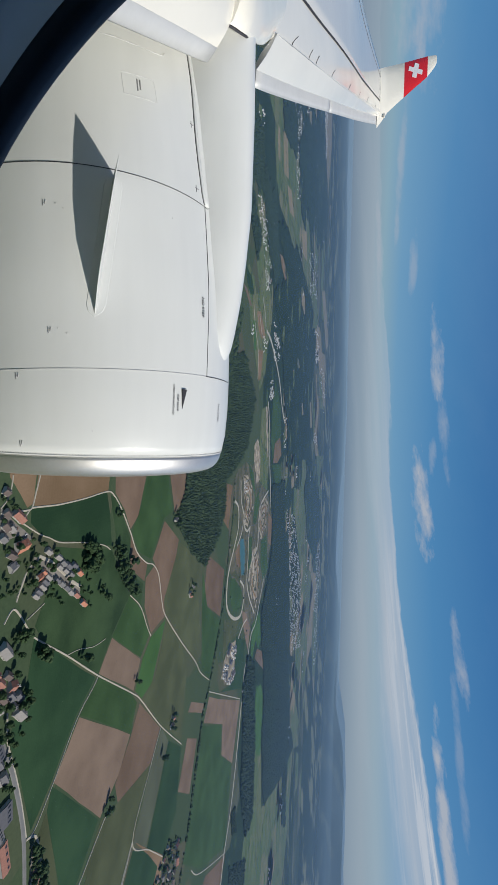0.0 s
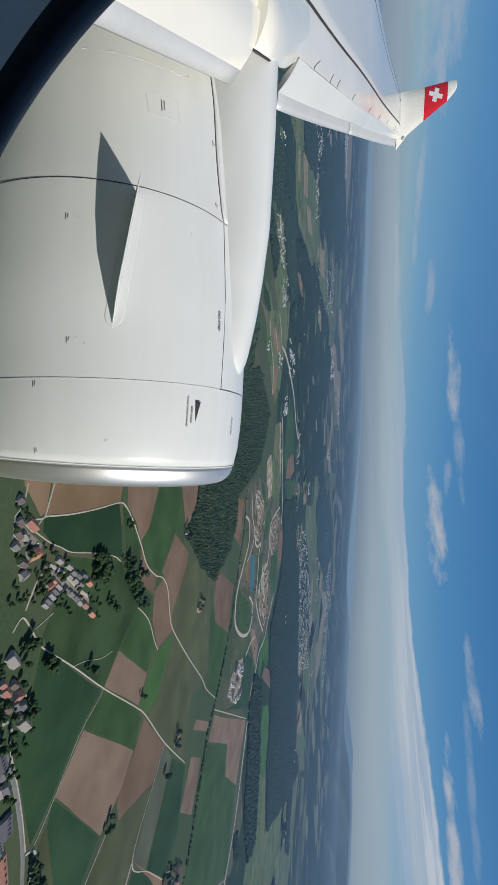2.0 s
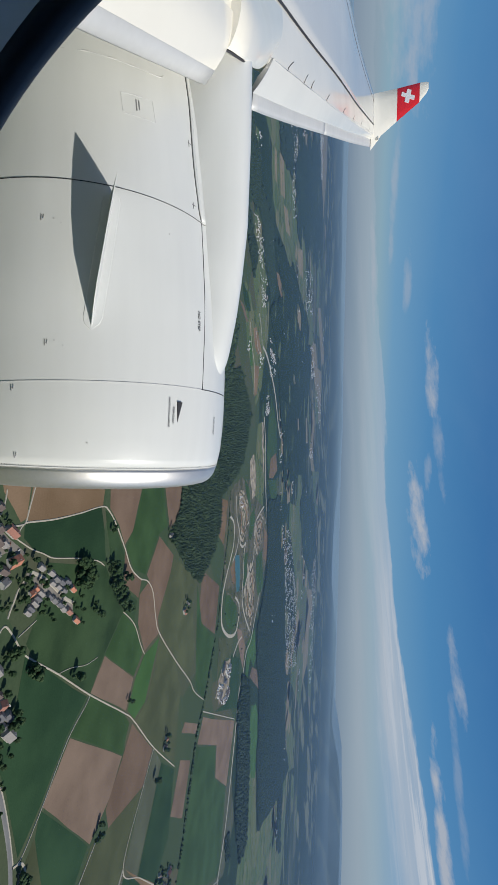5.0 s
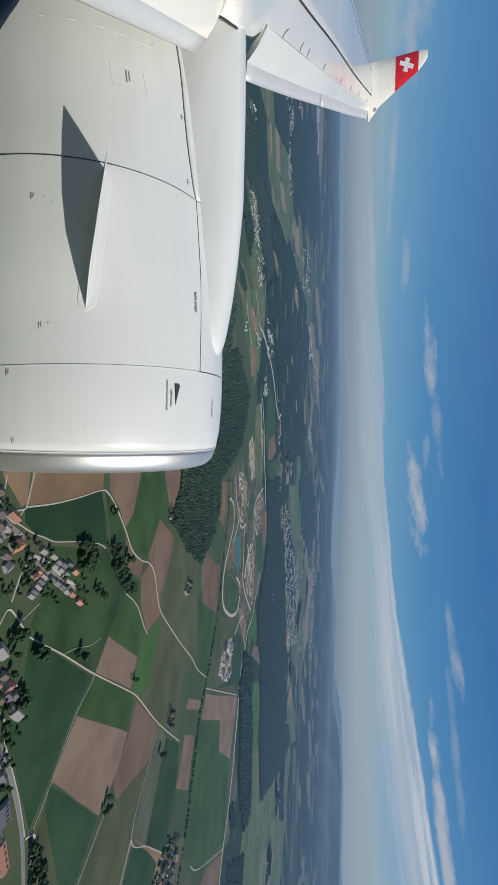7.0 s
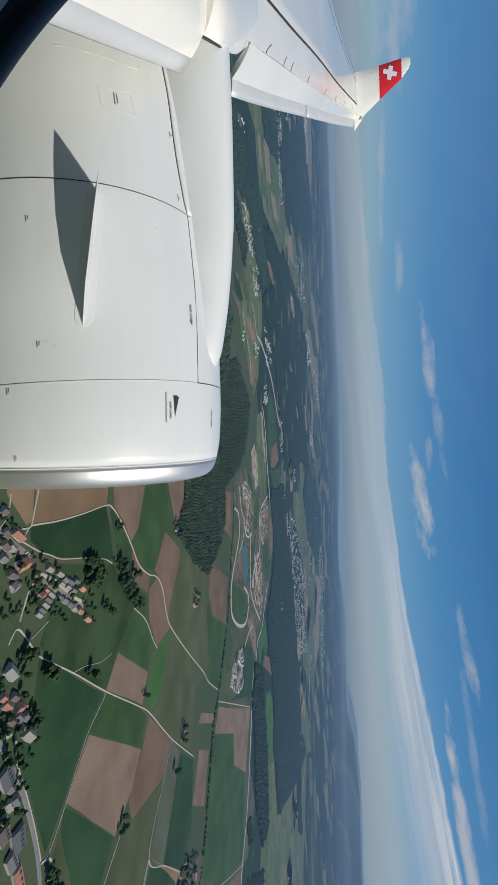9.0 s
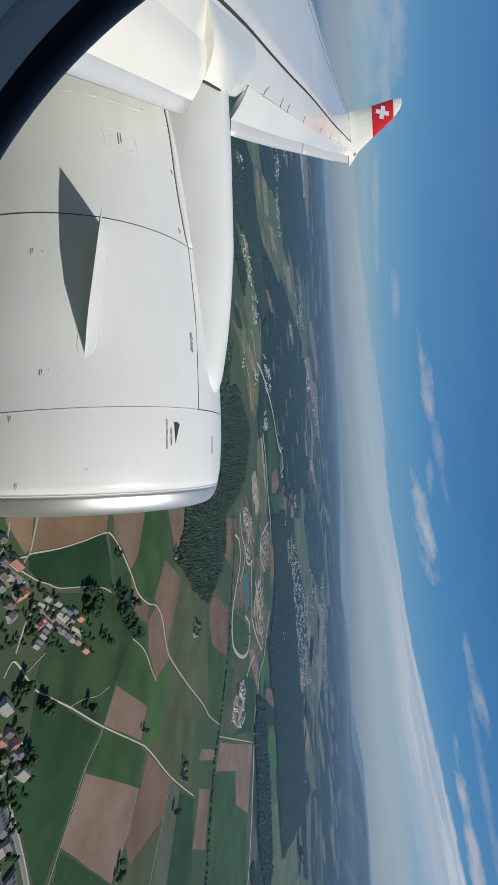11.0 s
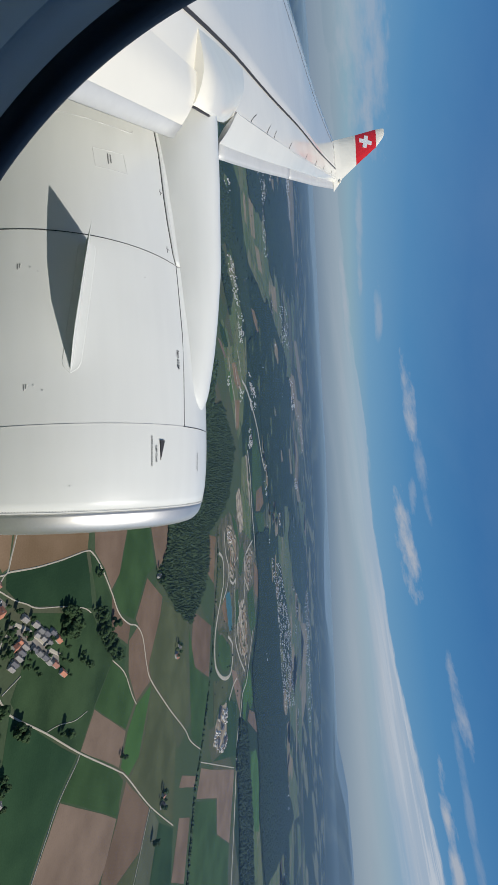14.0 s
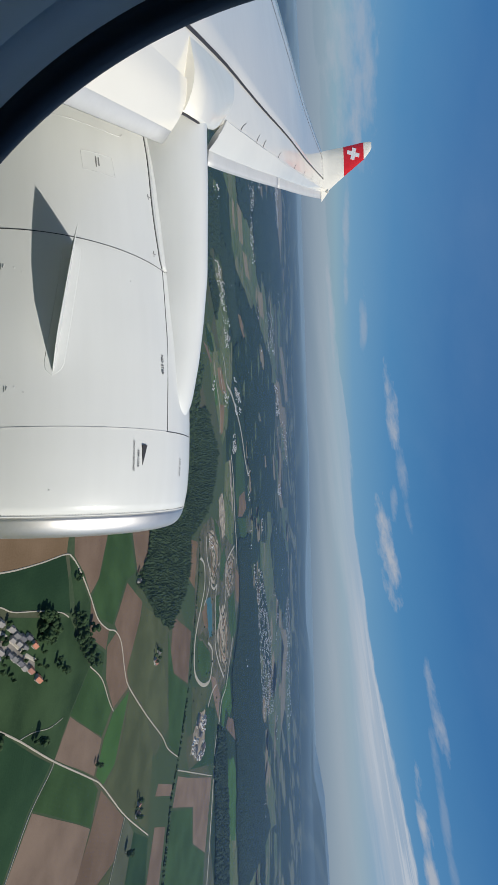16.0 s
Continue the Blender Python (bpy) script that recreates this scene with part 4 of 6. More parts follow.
def wood(outline, step, size, mat, label, seed, detail=1, tall=1.45, rag=0.0, firs=0):
    """A wood of many single crowns, close together, with a ragged edge and gaps."""
    rng = np.random.RandomState(seed)
    xs, ys = [p[0] for p in outline], [p[1] for p in outline]
    gx, gy = np.meshgrid(np.arange(min(xs), max(xs), step), np.arange(min(ys), max(ys), step))
    x = gx.ravel() + rng.uniform(-0.55, 0.55, gx.size) * step
    y = gy.ravel() + rng.uniform(-0.55, 0.55, gx.size) * step
    wob = np.array([noise.noise((a / (step * 6), b / (step * 6), seed)) for a, b in zip(x, y)])
    wide = np.array([noise.noise((a / 75, b / 110, seed + 7)) + 0.4 * noise.noise((a / 25, b / 35, seed + 9)) for a, b in zip(x, y)]) * rag
    keep = inside(outline, x + wob * step * 2.5 + wide, y + wob[::-1] * step + wide * 1.5) & (rng.rand(len(x)) > 0.06)
    for _, glade in GLADES:
        for k in np.linspace(1, 1 + size * 1.6 * tall / ALT, 4):
            keep &= ~inside(glade, x * k, y * k)
    x, y, wob = x[keep], y[keep], wob[keep]
    shapes = crown_shapes(9 - firs, detail, seed, tall) + fir_shapes(firs, seed)
    allv, allf, base = [], [], 0
    which = rng.randint(0, len(shapes), len(x))
    for k, (sv, sf) in enumerate(shapes):
        idx = np.where(which == k)[0]
        if not len(idx):
            continue
        sc = size * (0.62 + 0.85 * rng.rand(len(idx)) ** 1.5 + 0.3 * wob[idx])
        a = rng.rand(len(idx)) * 6.28
        ca, sa = np.cos(a), np.sin(a)
        v = sv[None] * sc[:, None, None]
        px = v[..., 0] * ca[:, None] - v[..., 1] * sa[:, None] + x[idx][:, None]
        py = v[..., 0] * sa[:, None] + v[..., 1] * ca[:, None] + y[idx][:, None]
        allv.append(np.stack([px, py, v[..., 2]], -1).reshape(-1, 3))
        allf.append((sf[None] + (np.arange(len(idx)) * len(sv))[:, None, None] + base).reshape(-1, 3))
        base += len(idx) * len(sv)
    ob = mesh_object("woodland", np.concatenate(allv).tolist(), np.concatenate(allf).tolist(), mat)
    return tagged(ob, label, "forest", kind="stuff")


NEAR_WOOD = "dense dark green mixed forest beside the fields"
MID_WOOD = "dark forest belt on the valley side"
FAR_WOOD = "distant dark forest on low hills"
wood([(51, 357), (64, 474), (90, 474), (120, 449), (137, 400), (114, 366), (81, 331), (70, 342)], 1.55, 1.1, "woods", NEAR_WOOD, 3, 2, 2.2, 5, firs=4)
wood([(21.9, 348.8), (31.0, 489.3), (57.2, 492.1), (68.8, 476.4), (53.8, 351.5)], 1.6, 1.1, "woods", NEAR_WOOD, 19, 2, 2.2, 0, firs=4)
wood([(-48, 483), (-81, 554), (-22, 636), (49, 558), (68, 486), (46, 453)], 1.8, 1.3, "woods", NEAR_WOOD, 4, 1, 2.0, 8, firs=4)
wood([(-146, 171), (-154, 176), (-166, 164), (-189, 172), (-232, 277), (-254, 445), (-118, 549), (-50, 500), (45, 450), (50, 360), (18, 326), (-12, 310), (-35, 261), (-64, 251), (-65, 210), (-81, 196), (-98, 182)], 3.0, 2.2, "woods", NEAR_WOOD, 5, rag=8)
wood([(119, 792), (132, 960), (219, 971), (374, 1063), (569, 1094), (785, 1156), (930, 1271), (821, 1023), (670, 757), (541, 730), (454, 750), (370, 722), (310, 716), (244, 807)], 2.8, 2.9, "far_woods", MID_WOOD, 6, 1, 0.85, 12)
wood([(326, 602), (360, 651), (497, 668), (601, 650), (587, 605), (499, 572), (431, 578), (359, 576)], 3.0, 2.2, "mid_woods", MID_WOOD, 7)
wood([(-410, 576), (-395, 649), (-343, 694), (-299, 588), (-344, 561)], 3.2, 2.4, "mid_woods", MID_WOOD, 8)
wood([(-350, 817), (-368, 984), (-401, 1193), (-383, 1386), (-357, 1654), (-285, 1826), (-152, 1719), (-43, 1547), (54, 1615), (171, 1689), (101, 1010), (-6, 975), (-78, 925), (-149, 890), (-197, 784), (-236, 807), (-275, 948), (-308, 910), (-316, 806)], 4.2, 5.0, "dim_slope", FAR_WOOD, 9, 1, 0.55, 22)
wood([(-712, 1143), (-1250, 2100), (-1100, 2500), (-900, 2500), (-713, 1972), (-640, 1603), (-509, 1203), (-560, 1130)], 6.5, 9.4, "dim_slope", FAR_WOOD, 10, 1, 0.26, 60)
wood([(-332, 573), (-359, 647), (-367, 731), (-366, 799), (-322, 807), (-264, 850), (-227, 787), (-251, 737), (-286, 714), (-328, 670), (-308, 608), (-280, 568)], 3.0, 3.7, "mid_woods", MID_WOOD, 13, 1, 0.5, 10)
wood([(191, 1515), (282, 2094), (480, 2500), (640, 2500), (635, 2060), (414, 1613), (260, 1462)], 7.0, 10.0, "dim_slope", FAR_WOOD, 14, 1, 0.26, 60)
wood([(540, 515), (629, 613), (663, 601), (595, 522)], 3.0, 1.7, "mid_woods", MID_WOOD, 15, 1, 1.2, 14)
wood([(477, 520), (491, 542), (532, 551), (510, 524)], 2.6, 1.6, "mid_woods", MID_WOOD, 16, 1, 1.2, 6)
wood([(794, 1027), (875, 1128), (1015, 1096), (946, 1030)], 4.0, 2.6, "far_woods", MID_WOOD, 17, 1, 1.0, 14)
wood([(-576, 834), (-674, 1031), (-582, 1072), (-518, 861)], 4.0, 3.4, "far_woods", FAR_WOOD, 11, 1, 1.0, 20)
wood([(-264, 569), (-292, 587), (-250, 656), (-212, 633)], 3.4, 2.4, "mid_woods", MID_WOOD, 12)


HILLS = []


def ridge(cx, cy, length, depth, height, bearing, seed, mat="far_woods"):
    """A long low wooded hill with an uneven crest."""
    nu, nv_ = 60, 14
    c, s = math.cos(radians(bearing)), math.sin(radians(bearing))
    verts, faces = [], []
    for i in range(nu + 1):
        u = i / nu * 2 - 1
        for j in range(nv_ + 1):
            v = j / nv_ * 2 - 1
            h = height * max(0, 1 - abs(u) ** 2.5) ** 0.8 * (0.5 + 0.5 * math.cos(math.pi * v)) ** 0.8
            h *= 0.85 + 0.30 * noise.noise((u * 2.2 + seed, v * 0.8, seed)) + 0.06 * noise.noise((u * 11, v * 3, seed + 3.3))
            x, y = u * length / 2, v * depth / 2
            verts.append((cx + x * c - y * s, cy + x * s + y * c, max(h, 0) - 0.5))
    for i in range(nu):
        for j in range(nv_):
            a = i * (nv_ + 1) + j
            faces.append((a, a + nv_ + 1, a + nv_ + 2, a + 1))
    HILLS.append((np.array([v[:2] for v in verts[::3]]), np.array([v[2] for v in verts[::3]])))
    ob = mesh_object("hill", verts, faces, mat, smooth=True)
    return tagged(ob, "long low wooded hill on the horizon", "hill", kind="structure")


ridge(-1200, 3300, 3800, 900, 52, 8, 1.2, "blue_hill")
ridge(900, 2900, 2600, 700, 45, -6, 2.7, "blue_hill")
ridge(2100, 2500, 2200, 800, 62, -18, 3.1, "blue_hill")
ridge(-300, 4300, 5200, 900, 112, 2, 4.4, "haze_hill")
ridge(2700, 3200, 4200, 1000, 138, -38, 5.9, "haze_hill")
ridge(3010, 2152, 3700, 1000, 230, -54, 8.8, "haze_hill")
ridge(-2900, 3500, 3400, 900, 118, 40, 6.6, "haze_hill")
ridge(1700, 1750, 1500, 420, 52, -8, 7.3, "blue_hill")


# ---------------------------------------------------------------- haze
def haze_sheet():
    """Thin sheet standing in for summer haze over the land, following the hills; its opacity and tint imitate haze that
    thickens towards the horizon; it scatters the daylight that falls on it.
    """
    m = bpy.data.materials.new("painted_summer_haze")
    m.use_nodes = True
    nt = m.node_tree
    nt.nodes.clear()
    N, L = nt.nodes.new, nt.links.new
    tc, flat, size = N("ShaderNodeTexCoord"), N("ShaderNodeVectorMath"), N("ShaderNodeVectorMath")
    flat.operation, flat.inputs[1].default_value, size.operation = "MULTIPLY", (1, 1, 0), "LENGTH"
    L(tc.outputs["Object"], flat.inputs[0])
    L(flat.outputs[0], size.inputs[0])
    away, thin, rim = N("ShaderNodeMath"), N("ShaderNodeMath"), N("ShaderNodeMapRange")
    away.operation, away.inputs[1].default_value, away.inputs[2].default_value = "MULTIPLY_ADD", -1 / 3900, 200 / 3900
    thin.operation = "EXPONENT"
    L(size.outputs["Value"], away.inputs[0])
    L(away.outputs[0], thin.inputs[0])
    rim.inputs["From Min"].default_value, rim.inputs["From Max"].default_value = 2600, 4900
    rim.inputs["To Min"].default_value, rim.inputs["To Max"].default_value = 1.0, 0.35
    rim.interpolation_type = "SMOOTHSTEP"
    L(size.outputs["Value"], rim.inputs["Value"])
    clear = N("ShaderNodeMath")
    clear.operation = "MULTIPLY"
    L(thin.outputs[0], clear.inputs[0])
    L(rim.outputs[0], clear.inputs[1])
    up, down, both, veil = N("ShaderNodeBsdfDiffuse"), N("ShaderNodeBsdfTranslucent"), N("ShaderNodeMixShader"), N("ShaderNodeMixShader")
    # haze painted by distance from the origin: bluer where thin, greyer at the rim
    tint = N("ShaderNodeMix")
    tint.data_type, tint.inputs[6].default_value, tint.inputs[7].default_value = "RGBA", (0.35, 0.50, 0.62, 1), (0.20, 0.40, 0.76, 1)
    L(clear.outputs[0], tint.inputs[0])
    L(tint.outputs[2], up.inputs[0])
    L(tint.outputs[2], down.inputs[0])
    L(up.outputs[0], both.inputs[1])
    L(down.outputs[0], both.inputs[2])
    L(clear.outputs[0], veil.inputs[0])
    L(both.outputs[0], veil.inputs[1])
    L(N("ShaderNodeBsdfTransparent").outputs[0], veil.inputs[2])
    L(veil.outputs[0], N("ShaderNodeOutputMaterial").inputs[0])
    M["haze"] = m
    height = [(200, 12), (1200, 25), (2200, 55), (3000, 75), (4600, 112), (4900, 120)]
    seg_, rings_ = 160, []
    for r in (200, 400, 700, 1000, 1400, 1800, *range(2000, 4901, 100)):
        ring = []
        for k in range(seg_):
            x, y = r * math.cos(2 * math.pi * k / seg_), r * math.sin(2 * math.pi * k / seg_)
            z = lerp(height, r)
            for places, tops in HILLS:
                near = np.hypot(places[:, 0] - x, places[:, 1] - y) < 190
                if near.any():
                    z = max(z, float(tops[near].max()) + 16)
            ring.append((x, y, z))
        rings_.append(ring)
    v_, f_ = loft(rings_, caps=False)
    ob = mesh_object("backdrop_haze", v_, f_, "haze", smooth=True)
    return tagged(ob, "thin sheet tinted as pale summer haze over the far countryside", "haze", kind="structure")


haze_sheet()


# ---------------------------------------------------------------- houses and trees
def house(roof, w, d, h, name="house", label="", category="house"):
    """A gabled house with overhanging roof, windows and chimney; its base at the origin."""
    e = thing(name, Matrix(), label, category)
    rise = d * 0.36
    v = [(-w / 2, -d / 2, 0), (w / 2, -d / 2, 0), (w / 2, d / 2, 0), (-w / 2, d / 2, 0), (-w / 2, -d / 2, h), (w / 2, -d / 2, h), (w / 2, d / 2, h), (-w / 2, d / 2, h), (-w / 2, 0, h + rise), (w / 2, 0, h + rise)]
    mesh_object("wall", v, [(0, 1, 5, 4), (1, 2, 6, 9, 5), (2, 3, 7, 6), (3, 0, 4, 8, 7), (3, 2, 1, 0)], "plaster", e)
    o, t = 0.16, 0.1
    k = rise / (d / 2)
    rv = []
    for x in (-w / 2 - o, w / 2 + o):
        rv += [(x, -d / 2 - o, h - k * o + 0.02), (x, 0, h + rise + 0.02), (x, d / 2 + o, h - k * o + 0.02), (x, d / 2 + o, h - k * o + t), (x, 0, h + rise + t + 0.05), (x, -d / 2 - o, h - k * o + t)]
    roof_ = mesh_object("roof", rv, [(0, 1, 7, 6), (1, 2, 8, 7), (2, 3, 9, 8), (3, 4, 10, 9), (4, 5, 11, 10), (5, 0, 6, 11), (5, 4, 1, 0), (4, 3, 2, 1), (6, 7, 10, 11), (7, 8, 9, 10)], roof, e)
    bm = bmesh.new()
    box(bm, (w * 0.22, d * 0.15, h + rise * 0.9), (0.22, 0.22, 0.7))
    part("chimney", bm, "plaster", roof_)
    for i in range(3):
        for s in (-1, 1):
            bm = bmesh.new()
            box(bm, (-w * 0.3 + i * w * 0.3, s * d / 2, h * 0.6), (0.32, 0.06, 0.38))
            part("window", bm, "glass_dark", e)
    return e


def shed(w, d, h, roof="tile_grey"):
    """A long flat-pitched industrial hall with a row of roof lights."""
    e = thing("industrial_hall", Matrix(), "long pale industrial hall with a low sheet roof", "building")
    bm = bmesh.new()
    box(bm, (0, 0, h / 2), (w, d, h))
    part("wall", bm, "plaster", e)
    v, f = loft([[(x, -d / 2 - 0.1, h), (x, 0, h + 0.35), (x, d / 2 + 0.1, h), (x, d / 2 + 0.1, h - 0.1), (x, -d / 2 - 0.1, h - 0.1)] for x in (-w / 2 - 0.1, w / 2 + 0.1)])
    roof_ = mesh_object("roof", v, f, roof, e)
    for i in range(4):
        bm = bmesh.new()
        box(bm, (-w * 0.36 + i * w * 0.24, d * 0.2, h + 0.27), (w * 0.08, d * 0.22, 0.12))
        part("roof_light", bm, "glass_dark", roof_)
    return e


def tree(seed, h):
    """A broadleaf: tapered trunk, limbs and a crown of many small clumps."""
    rnd = random.Random(seed)
    e = thing("tree", Matrix(), "leafy dark green broadleaf tree", "tree")
    bm = bmesh.new()
    bmesh.ops.create_cone(bm, segments=6, radius1=0.09 * h / 4, radius2=0.04 * h / 4, depth=h * 0.5, matrix=Matrix.Translation((0, 0, h * 0.25)))
    for k in range(4):
        a = k * 1.57 + rnd.random()
        m = Matrix.Translation((0, 0, h * 0.42)) @ Matrix.Rotation(a, 4, "Z") @ Matrix.Rotation(0.8, 4, "Y") @ Matrix.Translation((0, 0, h * 0.14))
        bmesh.ops.create_cone(bm, segments=5, radius1=0.04 * h / 4, radius2=0.015 * h / 4, depth=h * 0.28, matrix=m)
    part("trunk", bm, "bark", e)
    bm = bmesh.new()
    for k in range(26):
        a, r, z = rnd.random() * 6.28, h * 0.27 * math.sqrt(rnd.random()), h * rnd.uniform(0.35, 0.92)
        r *= 1 - abs(z / h - 0.6) * 1.1
        g = bmesh.ops.create_icosphere(bm, subdivisions=1, radius=h * rnd.uniform(0.11, 0.19), matrix=Matrix.Translation((r * math.cos(a), r * math.sin(a), z)))
        for v in g["verts"]:
            v.co += Vector([rnd.uniform(-1, 1) * h * 0.025 for _ in range(3)])
    part("crown", bm, "leaf", e)
    return e


kinds = [
    house("tile_red", 3.2, 2.5, 1.15, label="rendered house with a red tiled gable roof"),
    house("tile_brown", 3.6, 2.8, 1.2, label="rendered house with a brown tiled gable roof"),
    house("tile_grey", 3.0, 2.6, 1.2, label="pale rendered house with a grey roof"),
    house("tile_red", 4.6, 3.0, 1.35, label="large farmhouse with a broad red roof"),
]
halls = [shed(7, 4.5, 1.6, "tile_slate"), shed(11, 4.0, 1.5, "tile_brown")]
trees = [tree(k, 4.2 + 0.5 * k) for k in range(4)]
used = set()
HOMES = []


def put(model, x, y, turn, group, s=1.0, z=0.0):
    """Sets a model, or a copy of it once it stands, on the land."""
    m = pose(x, y, z, 0, 0, turn) @ Matrix.Diagonal((s, s, s, 1))
    if model.name in used:
        ob = copy_thing(model, pose(x, y, z, 0, 0, turn))
        ob.scale = (s, s, s)
    else:
        used.add(model.name)
        model.matrix_basis = m
        ob = model
    return tagged(ob, group=group)


def scatter(outline, count, seed, models, group, smin=0.8, smax=1.15, apart=2.6, turns=None):
    rnd = random.Random(seed)
    xs, ys = [p[0] for p in outline], [p[1] for p in outline]
    placed = []
    for _ in range(count * 30):
        if len(placed) >= count:
            break
        x, y = rnd.uniform(min(xs), max(xs)), rnd.uniform(min(ys), max(ys))
        if not inside(outline, np.array([x]), np.array([y]))[0] or any((x - a) ** 2 + (y - b) ** 2 < apart ** 2 for a, b in placed) or any((x - a) ** 2 + (y - b) ** 2 < 6 for a, b in HOMES):
            continue
        placed.append((x, y))
        put(rnd.choice(models), x, y, rnd.choice(turns) + rnd.uniform(-8, 8) if turns else rnd.uniform(0, 360), group, rnd.uniform(smin, smax))


def car(paint_key, label):
    """A parked car: body, glazed cabin and four wheels."""
    e = thing("car", Matrix(), label, "car")
    v_, f_ = loft([[(x, -w, z0), (x, w, z0), (x, w, z1), (x, -w, z1)] for x, w, z0, z1 in ((-0.55, 0.19, 0.09, 0.22), (-0.5, 0.22, 0.06, 0.25), (0.1, 0.225, 0.06, 0.25), (0.5, 0.22, 0.06, 0.22), (0.56, 0.18, 0.09, 0.18))])
    mesh_object("body", v_, f_, paint_key, e)
    v_, f_ = loft([[(x, -w, 0.22), (x, w, 0.22), (x, w * 0.85, z1), (x, -w * 0.85, z1)] for x, w, z1 in ((-0.46, 0.19, 0.25), (-0.32, 0.2, 0.37), (0.05, 0.2, 0.37), (0.24, 0.19, 0.25))])
    cabin_ = mesh_object("cabin", v_, f_, "glass_dark", e)
    bm = bmesh.new()
    box(bm, (-0.14, 0, 0.375), (0.36, 0.33, 0.014))
    part("roof", bm, paint_key, cabin_)
    for x in (-0.34, 0.34):
        for y in (-0.2, 0.2):
            bm = bmesh.new()
            bmesh.ops.create_cone(bm, cap_ends=True, segments=10, radius1=0.08, radius2=0.08, depth=0.06, matrix=Matrix.Translation((x, y, 0.08)) @ Matrix.Rotation(math.pi / 2, 4, "X"))
            part("wheel", bm, "seal", e)
    return e


cars = [car("far_plaster", "white parked car on the paved yard"), car("tile_slate", "dark grey parked car on the paved yard"), car("tile_red", "faded red parked car on the paved yard")]
# the hamlet below: farms, terraces along their yard and houses by the road
ROOF_LABEL = {"tile_red": "rendered house with a faded red tiled roof", "tile_orange": "rendered house with a bright orange tiled roof", "tile_brown": "old house with a dark brown tiled roof", "tile_pale": "pale house with a light grey roof", "tile_grey": "rendered house with a grey roof", "tile_slate": "rendered house with a dark slate roof"}


def home(x, y, ridge_length, depth, turn, roof):
    e = house(roof, ridge_length, depth, min(1.4, 0.38 * depth), label=ROOF_LABEL[roof])
    e.matrix_basis = pose(x, y, 0.05, 0, 0, turn)
    HOMES.append((x, y))
    return tagged(e, group="hamlet houses")


for row in (
    (40.1, 157.2, 6.4, 3.6, 48, "tile_red"),
    (52.4, 158.4, 6.3, 4.4, 94, "tile_orange"),
    (54.3, 152.9, 4.3, 3.0, 55, "tile_brown"),
    (59.3, 153.4, 3.3, 3.4, 106, "tile_pale"),
    (29.4, 150.7, 2.8, 3.0, 53, "tile_brown"),
    (42.6, 150.2, 3.5, 3.0, 39, "tile_brown"),
    (44.0, 153.3, 3.0, 2.8, 41, "tile_pale"),
    (46.8, 148.7, 3.0, 3.0, 46, "tile_grey"),
    (37.8, 150.9, 2.7, 3.0, 38, "tile_brown"),
    (59.3, 175.6, 3.8, 2.5, 51, "tile_pale"),
    (63.7, 182.6, 4.1, 2.5, 51, "tile_pale"),
    (67.6, 186.4, 3.8, 2.4, 49, "tile_grey"),
    (70.3, 190.6, 4.0, 2.4, 49, "tile_slate"),
    (71.5, 195.2, 4.0, 2.3, 52, "tile_slate"),
    (76.4, 199.4, 3.8, 2.6, 46, "tile_orange"),
    (68.6, 183.5, 3.2, 2.2, 49, "tile_pale"),
    (71.7, 188.0, 3.3, 2.2, 49, "tile_pale"),
    (74.8, 192.3, 3.5, 2.2, 49, "tile_grey"),
    (68.6, 169.5, 3.0, 2.6, 97, "tile_orange"),
    (67.4, 172.4, 2.4, 2.2, 48, "tile_orange"),
    (70.5, 175.7, 4.5, 2.0, 48, "tile_pale"),
    (72.0, 173.6, 4.4, 2.0, 48, "tile_slate"),
    (73.4, 171.5, 4.4, 2.0, 47, "tile_pale"),
    (74.7, 169.1, 4.3, 2.0, 47, "tile_slate"),
    (75.7, 167.0, 3.7, 2.0, 47, "tile_pale"),
    (73.9, 181.3, 3.4, 2.4, 44, "tile_slate"),
    (76.8, 185.0, 3.5, 2.4, 44, "tile_grey"),
    (80.0, 188.9, 4.0, 2.4, 47, "tile_slate"),
    (83.3, 191.9, 3.3, 2.2, 41, "tile_pale"),
    (86.2, 196.4, 4.3, 2.5, 47, "tile_red"),
    (92.6, 202.4, 4.6, 2.6, 47, "tile_orange"),
    (90.0, 148.7, 5.9, 4.4, 34, "tile_pale"),
    (101.0, 145.7, 4.4, 3.2, 38, "tile_red"),
    (97.1, 144.2, 2.4, 3.0, 41, "tile_red"),
    (100.4, 150.2, 3.7, 2.8, 44, "tile_brown"),
    (105.5, 152.0, 3.6, 3.8, 71, "tile_red"),
    (109.2, 151.5, 4.0, 3.2, 35, "tile_slate"),
    (111.9, 155.9, 4.2, 3.2, 35, "tile_slate"),
    (118.9, 156.1, 6.1, 4.4, 37, "tile_pale"),
    (110.6, 144.9, 3.8, 3.0, 34, "tile_pale"),
    (107.9, 147.3, 3.7, 3.0, 36, "tile_brown"),
    (113.7, 152.3, 3.6, 2.8, 35, "tile_slate"),
    (138.7, 146.9, 4.3, 3.4, 21, "tile_slate"),
    (138.1, 144.0, 3.9, 2.6, 18, "tile_pale"),
    (132.2, 145.1, 3.1, 2.8, 24, "tile_slate"),
    (141.6, 141.2, 4.2, 3.0, 20, "tile_pale"),
):
    home(*row)
